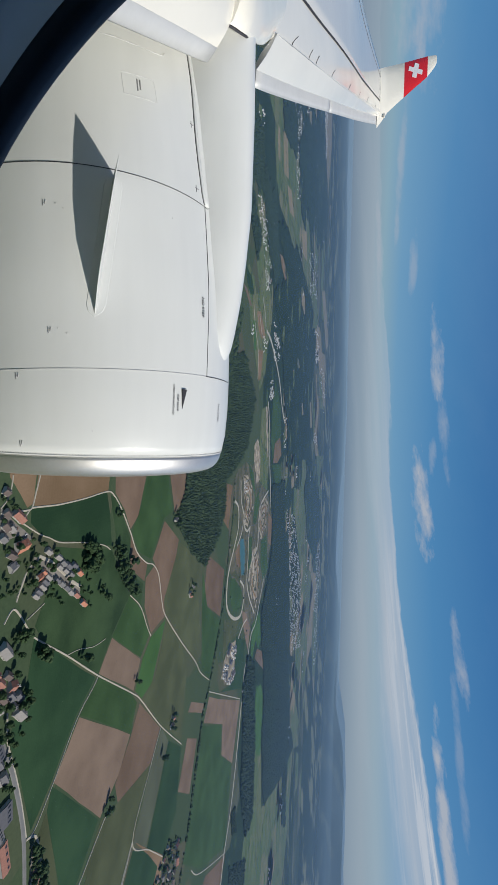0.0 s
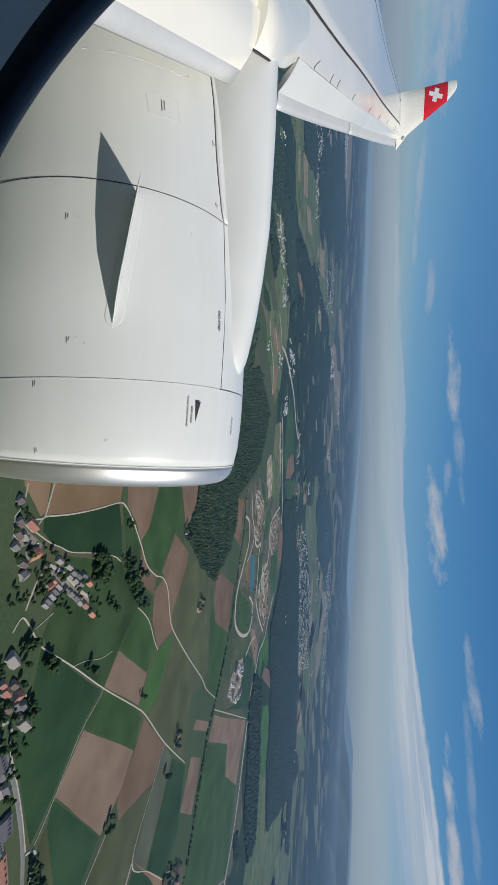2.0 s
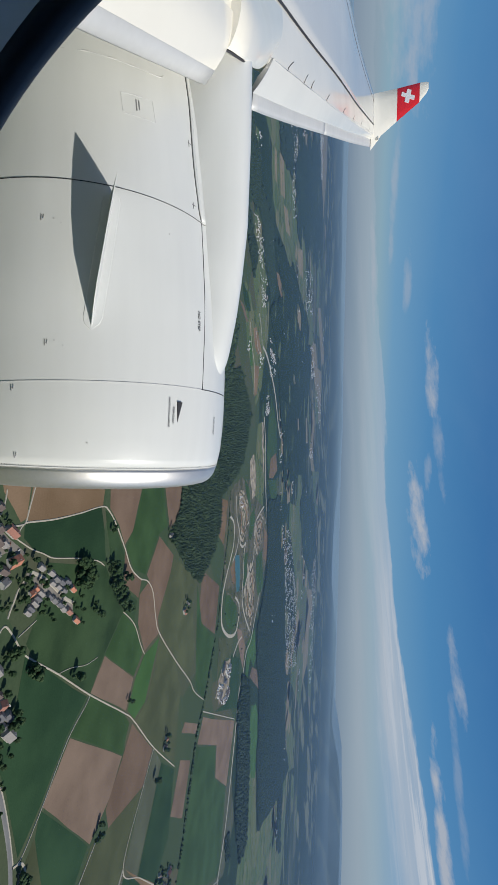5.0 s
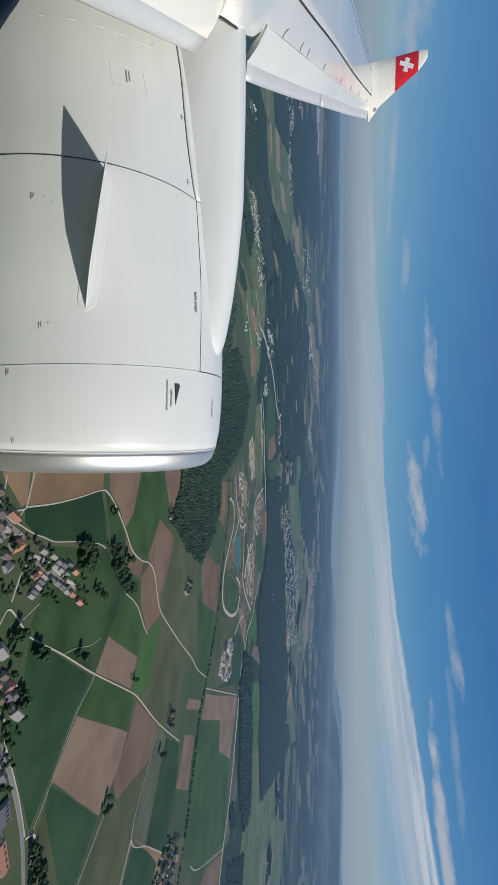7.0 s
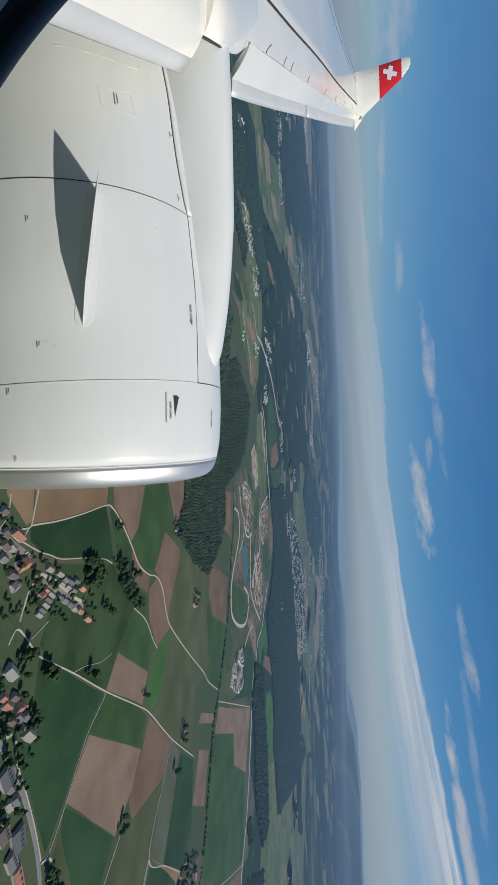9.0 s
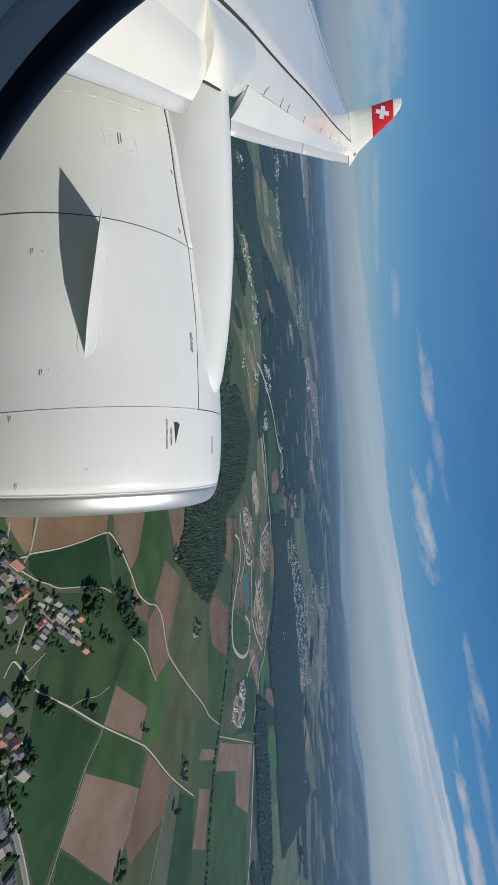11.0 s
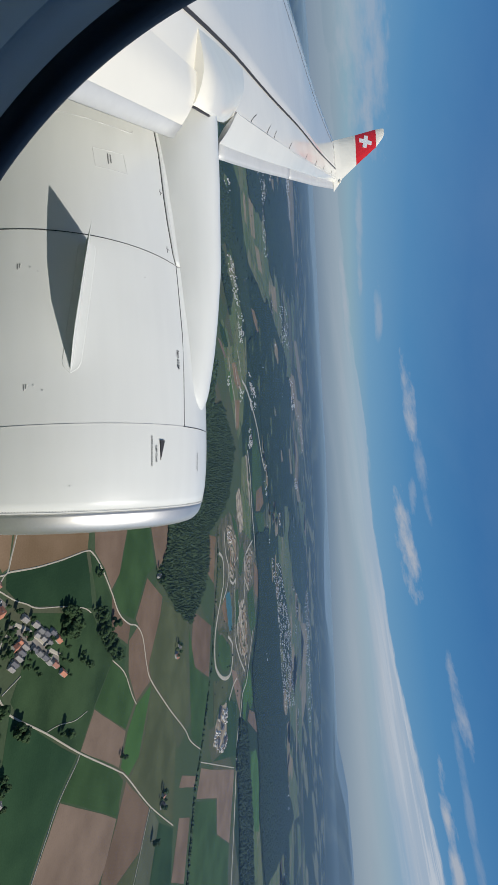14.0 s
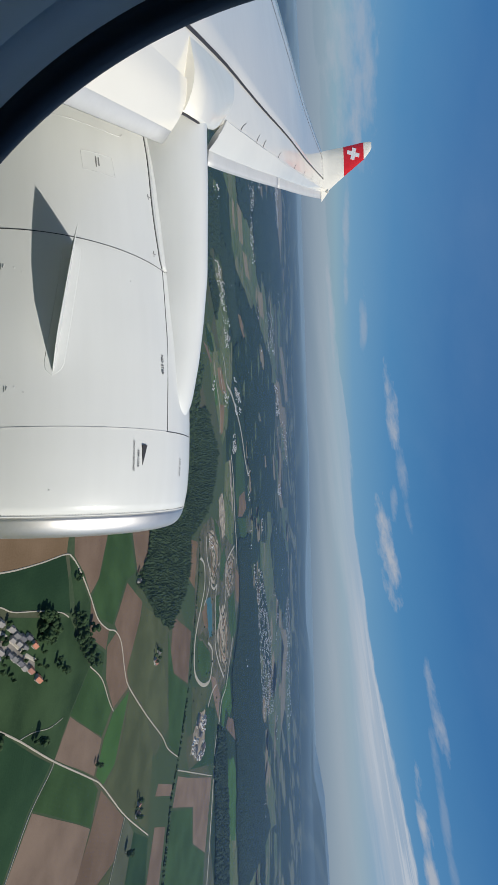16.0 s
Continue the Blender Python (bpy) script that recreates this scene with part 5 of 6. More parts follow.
for x, y, ridge_length, depth, turn, roof in (
    (127.0, 143.4, 7.7, 6.0, 16, "tile_slate"),
    (154.1, 147.2, 8.0, 6.6, 0, "tile_slate"),
    (146.0, 140.2, 6.2, 5.0, 12, "tile_brown"),
    (159.0, 143.2, 6.4, 4.6, 15, "tile_grey"),
    (170.4, 146.2, 13.0, 4.2, 7, "tile_red"),
):
    e = shed(ridge_length, depth, 1.6, roof)
    e.matrix_basis = pose(x, y, 0.05, 0, 0, turn)
    HOMES.append((x, y))
    tagged(e, group="roadside halls")
for i, (x, y) in enumerate([(184.6, 164.5), (187.5, 165.8), (189.7, 164.9), (193.0, 166.6), (193.7, 164.1), (198.3, 166.5), (198.4, 164.1), (203.1, 166.6), (203.1, 164.5), (61.2, 169.3), (66.9, 177.4), (75.0, 188.6), (48.6, 161.8), (45.0, 156.8), (61.7, 166.3), (108.5, 157.2)]):
    put(cars[(i * 2) % 3], x, y, 20 + 37 * i, "parked cars", 1.1, 0.24)
for i, (x, y) in enumerate([(144.8, 371.2), (149.1, 363.2), (231.7, 325.8), (236.6, 322.9), (78.5, 328.7), (197.9, 163.7), (204.3, 165.9)]):
    put(kinds[(i + 2) % 4], x, y, 30 * i, "scattered farms", 1.15)
for i, (x, y) in enumerate([(283.5, 507.6), (304.6, 520.6), (289.3, 487.6), (266.2, 500.6)]):
    put(halls[i % 2], x, y, 60 + 20 * i, "gravel works halls", 1.3)
scatter([(326, 313), (339, 341), (407, 331), (426, 280), (383, 229), (350, 245), (339, 277)], 90, 21, kinds, "village houses", 0.85, 1.2, 4.2)
scatter([(209, 155), (210, 166), (301, 160), (299, 150)], 12, 22, halls, "industrial halls", 0.8, 1.1, 8, (0, 90))


def town(outline, count, seed, size, label, roofs=(1, 1, 2, 2, 3, 3)):
    """A far settlement: many small gabled houses in one mesh."""
    rng = random.Random(seed)
    xs, ys_ = [p[0] for p in outline], [p[1] for p in outline]
    verts, faces, mats, k = [], [], [], 0
    while k < count * 1.25:
        x, y = rng.uniform(min(xs), max(xs)), rng.uniform(min(ys_), max(ys_))
        if not inside(outline, np.array([x]), np.array([y]))[0] or noise.noise((x / (size * 7), y / (size * 16), seed)) < rng.uniform(-0.25, 0.3):
            continue
        k += 1
        w, d, h = [size * rng.uniform(0.32, 0.75) * (1.7 if rng.random() < 0.12 else 1.0) for _ in range(3)]
        h *= 0.7
        m = pose(x, y, 0, 0, 0, rng.choice((12, 102)) + rng.uniform(-15, 15))
        b0 = len(verts)
        verts += [m @ Vector(p) for p in ((-w / 2, -d / 2, 0), (w / 2, -d / 2, 0), (w / 2, d / 2, 0), (-w / 2, d / 2, 0), (-w / 2, -d / 2, h), (w / 2, -d / 2, h), (w / 2, d / 2, h), (-w / 2, d / 2, h), (-w / 2, 0, h + d * 0.35), (w / 2, 0, h + d * 0.35))]
        faces += [tuple(b0 + q for q in fc) for fc in ((0, 1, 5, 4), (1, 2, 6, 9, 5), (2, 3, 7, 6), (3, 0, 4, 8, 7), (4, 5, 9, 8), (6, 7, 8, 9))]
        r = rng.choice(roofs)
        mats += [0, 0, 0, 0, r, r]
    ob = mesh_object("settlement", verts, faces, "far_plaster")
    for key in ("tile_red", "tile_brown", "tile_grey"):
        ob.data.materials.append(M[key])
    ob.data.polygons.foreach_set("material_index", mats)
    return tagged(ob, label, "town", kind="stuff")


def clearings(count, seed):
    """Fields and meadows cut into the far forests, in belts along the valleys, each a ragged patch of its own."""
    rng = random.Random(seed)
    verts, faces, mats, spots = [], [], [], []
    while len(faces) < count:
        bearing, far = radians(rng.uniform(-52, 50)), 125 / rng.uniform(0.034, 0.135)
        x, y = far * math.sin(bearing), far * math.cos(bearing)
        if far > 3600 or noise.noise((x / 420 + 0.3 * y / 420, y / 700, seed)) < 0.02:
            continue
        wide, deep = far * rng.uniform(0.012, 0.04), far * far / 103000 * rng.uniform(1.2, 3.6)
        lean, b0, n = rng.uniform(-0.25, 0.25), len(verts), 9
        for k in range(n):
            a = 2 * math.pi * k / n
            u, w = wide * math.cos(a) * rng.uniform(0.6, 1.1), deep * math.sin(a) * rng.uniform(0.5, 1.1) + lean * wide * math.cos(a)
            verts.append((x + u * math.cos(bearing) + w * math.sin(bearing), y - u * math.sin(bearing) + w * math.cos(bearing), 0.25))
        faces.append(tuple(range(b0 + n - 1, b0 - 1, -1)))
        mats.append(rng.choice((0, 0, 1, 1, 2, 3)))
        spots.append((x, y, far))
    ob = mesh_object("clearing", verts, faces, "far_meadow")
    for key in ("far_stubble", "crop_olive", "crop_grey"):
        ob.data.materials.append(M[key])
    ob.data.polygons.foreach_set("material_index", mats)
    tagged(ob, "scattered green and tan fields cut into the forest", "fields", kind="stuff")
    return spots


WORKS_YARD = [(268.5, 479.4), (262.7, 501.5), (274.3, 533.2), (311.7, 526.9), (308.9, 506.1), (285.5, 472.9)]
PALE = "distant settlement of pale and red-roofed houses"
town([(200, 1002), (250, 1176), (492, 1406), (730, 1447), (595, 1145), (308, 1069)], 900, 23, 2.5, "distant town of pale houses on the valley floor")
town([(-297, 629), (-310, 657), (-279, 751), (-206, 756), (-190, 708), (-255, 669)], 200, 24, 2.1, "distant village of white and red-roofed houses")
town([(-667, 1004), (-772, 1166), (-664, 1259), (-558, 1236), (-508, 1108), (-571, 1051)], 240, 25, 2.7, "distant village of pale houses among fields")
town([(-490, 1420), (-609, 1773), (-458, 1879), (-379, 1550)], 120, 26, 3.6, PALE)
town([(-1296, 2063), (-1449, 2322), (-1231, 2301), (-1115, 2082)], 130, 27, 6.0, PALE)
town([(-163, 780), (-158, 829), (-122, 853), (-115, 806)], 50, 28, 2.6, PALE)
town([(-64, 771), (-61, 795), (-27, 786), (-31, 757)], 26, 29, 2.8, PALE)
town([(40, 1832), (56, 2007), (116, 2001), (95, 1826)], 50, 30, 5.0, PALE)
town([(-319, 1717), (-348, 1936), (-239, 2075), (-214, 1856)], 90, 41, 5.0, PALE)
town([(618, 2164), (722, 2476), (1307, 2417), (1144, 2113)], 160, 42, 5.5, PALE)
town([(-326, 761), (-346, 808), (-285, 821), (-267, 766)], 36, 61, 2.6, "far rows of red-roofed houses beside the forest", (1, 1, 1, 2))
town([(-119, 688), (-125, 723), (-99, 720), (-95, 691)], 16, 62, 2.4, PALE)
town([(-118.9, 589.4), (-122, 614), (-109, 613), (-107.3, 591.9)], 9, 63, 2.2, PALE)
town([(-122, 789), (-136, 855), (-118, 868), (-86, 830), (-101, 793)], 26, 64, 3.0, PALE, (3, 3, 2))
town([(-56, 738), (-64, 778), (-37, 806), (-26, 757)], 18, 65, 3.0, PALE, (3, 3, 2))
town([(-239, 2079), (-234, 2581), (-64, 3279), (175, 3359), (79, 2825), (-102, 2341)], 150, 66, 5.0, PALE)
town([(-408, 624), (-436, 676), (-407, 678), (-385, 633)], 22, 67, 2.4, PALE)
town([(82.1, 565.6), (82.8, 597.1), (99, 606), (97.3, 571.1)], 14, 68, 2.4, PALE, (3, 3, 2))
town(WORKS_YARD, 70, 43, 3.6, "gravel works with pale sheds and heaps", (3, 3, 2))


def copses(region, count, seed, size, mat, scale):
    """Hedges, riverside trees and small woods, gathered in strings and clumps."""
    rng = np.random.RandomState(seed)
    xs, ys_ = [p[0] for p in region], [p[1] for p in region]
    x, y = rng.uniform(min(xs), max(xs), count * 16), rng.uniform(min(ys_), max(ys_), count * 16)
    n = np.array([abs(noise.noise((a / scale, b / scale, seed))) for a, b in zip(x, y)])
    ok = inside(region, x, y) & (n < 0.016)
    x, y = x[ok][:count], y[ok][:count]
    shapes = crown_shapes(7, 1, seed, 1.3)
    verts, faces = [], []
    for a, b2 in zip(x, y):
        sv, sf = shapes[rng.randint(7)]
        k, base = size * rng.uniform(0.6, 1.3), len(verts)
        verts += (sv * k + np.array((a, b2, 0))).tolist()
        faces += (sf + base).tolist()
    return tagged(mesh_object("tree_belt", verts, faces, mat), "scattered hedges and small tree belts between fields", "trees", kind="stuff")


for k, (x, y, far) in enumerate(clearings(330, 91)[::5]):
    r = far * 0.02
    town([(x - r, y - r * 0.7), (x + r, y - r * 0.9), (x + r * 1.2, y + r), (x - r * 0.8, y + r * 1.2)], 9, 200 + k, 2.0 + far / 900, PALE)
copses([(-460, 520), (-620, 900), (-380, 1350), (-250, 980), (-60, 760), (-200, 560)], 420, 51, 1.0, "far_woods", 50)
copses([(60, 500), (80, 760), (300, 720), (420, 680), (330, 560), (270, 430), (160, 480)], 170, 52, 1.0, "mid_woods", 40)
copses([(420, 480), (450, 690), (700, 760), (1000, 1200), (1100, 1150), (700, 600), (520, 440)], 260, 53, 0.9, "far_woods", 28)
copses([(-500, 1400), (-640, 1900), (200, 2500), (700, 2300), (400, 1500), (100, 1700)], 800, 54, 2.4, "dim_woods", 130)

for i, (x, y) in enumerate([(54.6, 238), (67.7, 206.2), (72.2, 211.2), (73.3, 205.7), (91.1, 218.1), (97.9, 223.5), (75.8, 238.3), (84.8, 241), (93.8, 247.4), (100.1, 250.6), (104.8, 254), (85.4, 253.3), (166.1, 260.9), (98.9, 168), (102.7, 170.4), (118.2, 200.4), (214.5, 226.8), (217.2, 223.2), (246.9, 302.9), (86, 156.6), (90.2, 158)]):
    for k in range(2):
        put(trees[(i + k) % 4], x + 1.6 * math.sin(i * 3 + k * 2), y + 1.6 * math.cos(i * 5 + k * 3), i * 40, "field trees", 0.8 + 0.12 * ((i + k) % 4))
scatter([(28.0, 149.0), (36.7, 155.0), (48.9, 163.2), (54.6, 170.6), (59.0, 181.3), (78.5, 208.0), (96.6, 209.2), (85.7, 183.3), (76.5, 164.4), (69.8, 145.6)], 46, 31, trees, "hamlet trees", 0.4, 0.75, 2.2)
scatter([(84, 142), (84, 158), (125, 160), (150, 150), (140, 138)], 26, 32, trees, "roadside trees", 0.5, 0.95, 2.4)
scatter([(62.6, 201.5), (66.6, 215.5), (79.6, 215.6), (77.2, 202.8)], 26, 64, trees, "grove trees", 0.8, 1.1, 1.9)
scatter([(70.4, 230.8), (74.6, 239.8), (109.5, 261.5), (106.1, 250.1), (88.5, 237.2)], 46, 65, trees, "hillside trees", 0.6, 1.0, 2.0)
scatter([(179, 162), (184.7, 167), (212, 170), (202, 161)], 26, 67, trees, "roadside grove", 0.6, 1.0, 2.0)
for i, (x, y) in enumerate([(146, 366), (233, 324), (78, 329), (201, 165)]):
    for k in range(6):
        put(trees[(i + k) % 4], x + 5.5 * math.cos(k * 1.05 + i), y + 4.5 * math.sin(k * 1.05 + i), k * 50, "farm trees", 0.7 + 0.1 * (k % 3))
scatter([(104, 142), (112, 162), (118, 160), (108, 140)], 8, 34, trees, "verge trees", 0.6, 0.9, 2.4)
def tree_row(line, gap, width, size, seed, mat, label):
    """A row of many leafy crowns with gaps, joined."""
    rnd = random.Random(seed)
    shapes = crown_shapes(8, 2, seed, 1.5)
    verts, faces = [], []
    for (x0, y0), (x1, y1) in zip(line, line[1:]):
        d = math.hypot(x1 - x0, y1 - y0)
        for k in range(int(d / gap)):
            t = (k + rnd.uniform(-0.6, 0.6)) * gap / d
            if rnd.random() < 0.12:
                continue
            sv, sf = rnd.choice(shapes)
            o, sc = rnd.uniform(-width, width), size * rnd.uniform(0.55, 1.25)
            b0 = len(verts)
            verts += (sv * sc + np.array((x0 + (x1 - x0) * t - (y1 - y0) / d * o, y0 + (y1 - y0) * t + (x1 - x0) / d * o, 0))).tolist()
            faces += (sf + b0).tolist()
    return tagged(mesh_object("tree_belt", verts, faces, mat), label, "trees", kind="stuff")


tree_row([(69.7, 520.6), (116.8, 511.0), (151.6, 494.5), (174, 484), (202, 474), (262, 424), (277, 403), (310, 386), (352, 365), (394, 335)], 2.4, 0.8, 1.35, 71, "leaf", "row of leafy trees along the railway")
wood([(326, 313), (339, 341), (407, 331), (426, 280), (383, 229), (350, 245), (339, 277)], 6.5, 1.5, "leaf", "garden trees between the village houses", 33, 2, 1.5)

# ---------------------------------------------------------------- the aircraft
airliner = thing("airliner", Matrix.Translation((0, 0, ALT)), "white twin-engine airliner with a red winglet", "aircraft")

# nacelle: axis slightly nose-up and toed in
NAC = Matrix.Translation((0, 3.4, -2.004)) @ Euler((0, radians(-1.1), radians(-1.4))).to_matrix().to_4x4()
PROFILE = [(-3.6, 0.74), (-3.0, 0.86), (-2.2, 0.985), (-1.446, 1.06), (-0.8, 1.097), (-0.263, 1.09), (0.0, 1.078), (0.15, 1.058), (0.274, 1.028), (0.34, 1.0), (0.40, 0.95), (0.425, 0.90)]


def nac_radius(s):
    """The cowling's radius, rounded over the profile's knots."""
    if s > 0.1:
        return lerp(PROFILE, s)
    return sum(lerp(PROFILE, s + d) for d in (-0.12, -0.06, 0, 0.06, 0.12)) / 5


def scarf(s, up):
    """The intake is cut at a slant: its upper lip lies further ahead than its sides."""
    k = min(1.0, max(0.0, (s + 0.2) / 0.45))
    return s + (0.045 * up - 0.022) * k * k * (3 - 2 * k)


def on_nacelle(s, deg, lift=0.0):
    """A place on the nacelle: s metres ahead, deg from the top, negative inboard."""
    r = nac_radius(s) + lift
    return Vector((scarf(s, math.cos(radians(deg))), r * math.sin(radians(deg)), r * math.cos(radians(deg))))


def revolve(stations, n=128):
    return loft([[(scarf(s, math.cos(2 * math.pi * k / n)), r * math.sin(2 * math.pi * k / n), r * math.cos(2 * math.pi * k / n)) for k in range(n)] for s, r in stations], caps=False)


fine = [(-3.6 + (0.274 + 3.6) * k / 60, 0) for k in range(61)]
cowl_st = [(s, nac_radius(s)) for s, _ in fine]
v, f = revolve(cowl_st + [(0.272, 1.0)])
nacelle = mesh_object("engine_nacelle", v, f, "white", airliner, "smooth white engine cowling", True)
nacelle.matrix_local = NAC
v, f = revolve([(0.2748, 1.0), (0.2748, 1.0255), (0.30, 1.019), (0.33, 1.007), (0.355, 0.992), (0.378, 0.970), (0.394, 0.944), (0.402, 0.912), (0.398, 0.88), (0.378, 0.852), (0.33, 0.83), (0.2, 0.815), (-0.2, 0.83), (-0.6, 0.86)])
mesh_object("intake_lip", v, f, "lip", nacelle, "polished bare metal intake lip", True)
v, f = revolve([(-3.6, 0.74), (-3.62, 0.70), (-3.4, 0.66), (-2.6, 0.62)])
mesh_object("nozzle", v, f, "metal", nacelle, "dull metal exhaust nozzle", True)
bm = bmesh.new()
bmesh.ops.create_cone(bm, cap_ends=True, segments=48, radius1=0.86, radius2=0.86, depth=0.04, matrix=Matrix.Translation((-0.62, 0, 0)) @ Matrix.Rotation(math.pi / 2, 4, "Y"))
part("fan_disc", bm, "metal", nacelle)


def ring_gap(s_side, width, a0=-180.0, a1=180.0, n=140, mat="seam", name="seam", lean=0.0):
    """A gap round the cowling; lean: how far its top lies ahead of its sides."""
    pts = []
    for k in range(n + 1):
        a = a0 + (a1 - a0) * k / n
        s = s_side + lean * math.cos(radians(a))
        pts.append([on_nacelle(s - width / 2, a, 0.0015), on_nacelle(s - width / 2, a, 0.003), on_nacelle(s + width / 2, a, 0.003), on_nacelle(s + width / 2, a, 0.0015)])
    v, f = loft(pts)
    return mesh_object(name, v, f, mat, nacelle)


def line_gap(pts, width, lift=0.003, mat="seam", name="seam"):
    """A narrow gap along a line of (s, deg) on the nacelle."""
    out = []
    for i, (s, a) in enumerate(pts):
        p = on_nacelle(s, a)
        q0, q1 = on_nacelle(*pts[max(i - 1, 0)]), on_nacelle(*pts[min(i + 1, len(pts) - 1)])
        d = (q1 - q0).normalized()
        nrm = Vector((0, math.sin(radians(a)), math.cos(radians(a))))
        side = d.cross(nrm).normalized() * width / 2
        out.append([p + side, p + side + nrm * lift, p - side + nrm * lift, p - side])
    v, f = loft(out)
    return mesh_object(name, v, f, mat, nacelle)


ring_gap(-0.226, 0.004, -180, -16, mat="scribe", lean=-0.031)
ring_gap(-0.226, 0.005, -17, 8, lean=-0.031)
ring_gap(-1.403, 0.005, -110, -50, lean=-0.027)
ring_gap(-1.403, 0.004, -50, -13, lean=-0.027)
ring_gap(0.268, 0.002, mat="scribe")
# raised hinge cover beside the pylon, with a gap along each edge
HINGE_OUT = [(-2.9, -17.6), (-2.52, -15.3), (-2.34, -13.4), (-2.2, -12.7), (-2.01, -12.9), (-1.95, -12.95), (-1.8, -12.45), (-1.645, -12.3), (-1.45, -11.8)]
HINGE_IN = [(-2.9, -19.4), (-2.46, -17.5), (-2.31, -17.3), (-2.07, -17.8), (-1.95, -17.9), (-1.84, -17.8), (-1.73, -17.5), (-1.5, -16.4), (-1.44, -15.2)]
stations = [-2.9 + 1.46 * k / 40 for k in range(41)]
line_gap([(q, lerp(HINGE_OUT, q)) for q in stations], 0.014)
line_gap([(q, lerp(HINGE_IN, q)) for q in stations], 0.0045)
line_gap([(q, lerp(HINGE_IN, q) + 1.1) for q in stations[:-2]], 0.003, 0.0115, "scribe")
cover = []
for q in stations:
    a0, a1 = lerp(HINGE_IN, q) + 0.25, lerp(HINGE_OUT, q) - 0.45
    cover.append([on_nacelle(q, a0 + (a1 - a0) * t, 0.011 * h) for t, h in ((0, 0), (0.08, 0.7), (0.2, 1), (0.8, 1.2), (0.93, 0.8), (1, 0))])
v, f = loft(cover)
mesh_object("hinge_cover", v, f, "white", nacelle, "narrow raised hinge cover", True)
line_gap([(-1.430, -15.0), (-1.2, -15.0), (-0.925, -15.1), (-0.6, -15.6), (-0.256, -16.2)], 0.0042)
for q in (-1.96, -1.52):
    line_gap([(q, -18.7), (q, -20.4)], 0.003, 0.004, "print", "latch")
    line_gap([(q - 0.02, -19.9), (q + 0.025, -19.9)], 0.0025, 0.004, "print", "latch")
line_gap([(-2.241, -71.7), (-2.252, -61.5), (-2.257, -52.5), (-2.262, -44.8), (-2.281, -36.1), (-2.298, -32.4), (-2.325, -31.4)], 0.005, 0.003, "scribe", "blister_edge")
for q, a in ((-1.234, -32.6), (0.116, -59.8), (-1.152, -67.7), (-0.441, -66.9), (-0.47, -69.4), (-1.175, -69.9)):
    line_gap([(q, a), (q + 0.008, a)], 0.005, 0.003, "scribe", "fastener")
# rivets along the lip
bm = bmesh.new()
for k in range(150):
    a = -125 + k * 0.95
    p = on_nacelle(0.262, a, 0.0002)
    bmesh.ops.create_icosphere(bm, subdivisions=1, radius=0.0028, matrix=Matrix.Translation(p))
tagged(part("rivet_row", bm, "print", nacelle, "row of fine dark rivets along the lip"), kind="stuff")

# strake
root = [(-1.37, -52.6), (-1.23, -53.7), (-1.1, -54.7), (-0.95, -55.8), (-0.79, -57.1), (-0.70, -57.8), (-0.625, -58.3), (-0.555, -58.8)]
heights = [0.265, 0.252, 0.232, 0.203, 0.152, 0.098, 0.052, 0.0]
rings = []
for (s, a), h in zip(root, heights):
    p, up = on_nacelle(s, a, -0.01), Vector((0, math.sin(radians(a)), math.cos(radians(a))))
    out = Vector((0, math.sin(radians(a - 3.5)), math.cos(radians(a - 3.5))))
    tip = p + out * (h + 0.01)
    side = Vector((0, up.z, -up.y))
    rings.append([p + side * 0.009, tip + side * 0.002, tip - side * 0.002, p - side * 0.009])
v, f = loft(rings)
mesh_object("strake", v, f, "white", nacelle, "thin triangular airflow strake")
foot = []
for k in range(25):
    t = k / 24
    st = -1.385 + 0.845 * t
    a = lerp([(-1.40, -52.4), (-1.0, -55.4), (-0.58, -58.7), (-0.5, -59.3)], st)
    half = 0.052 * min(1.0, (t / 0.06) ** 0.5, ((1 - t) / 0.07) ** 0.5 if t > 0.93 else 1.0) + 0.002
    turn = math.degrees(half / 1.08)
    foot.append([on_nacelle(st, a - turn), on_nacelle(st, a - turn * 0.94, 0.003), on_nacelle(st, a, 0.004), on_nacelle(st, a + turn * 0.94, 0.003), on_nacelle(st, a + turn)])
v, f = loft(foot)
mesh_object("strake_foot", v, f, "white", nacelle, "low rounded base plate of the strake")

# access panel with its placard
corner = [(-2.05, -49.5), (-2.084, -37.4), (-1.945, -36.4), (-1.918, -48.7)]
for (s0, a0), (s1, a1) in zip(corner, corner[1:] + corner[:1]):
    line_gap([(s0 + (s1 - s0) * k / 8, a0 + (a1 - a0) * k / 8) for k in range(9)], 0.0022, 0.0015, "scribe")
for k in range(2):
    line_gap([(-2.038, -43.9 + 1.0 * k), (-1.966 - 0.012 * (k % 2), -43.7 + 1.0 * k)], 0.006, 0.004, "print", "placard_bar")


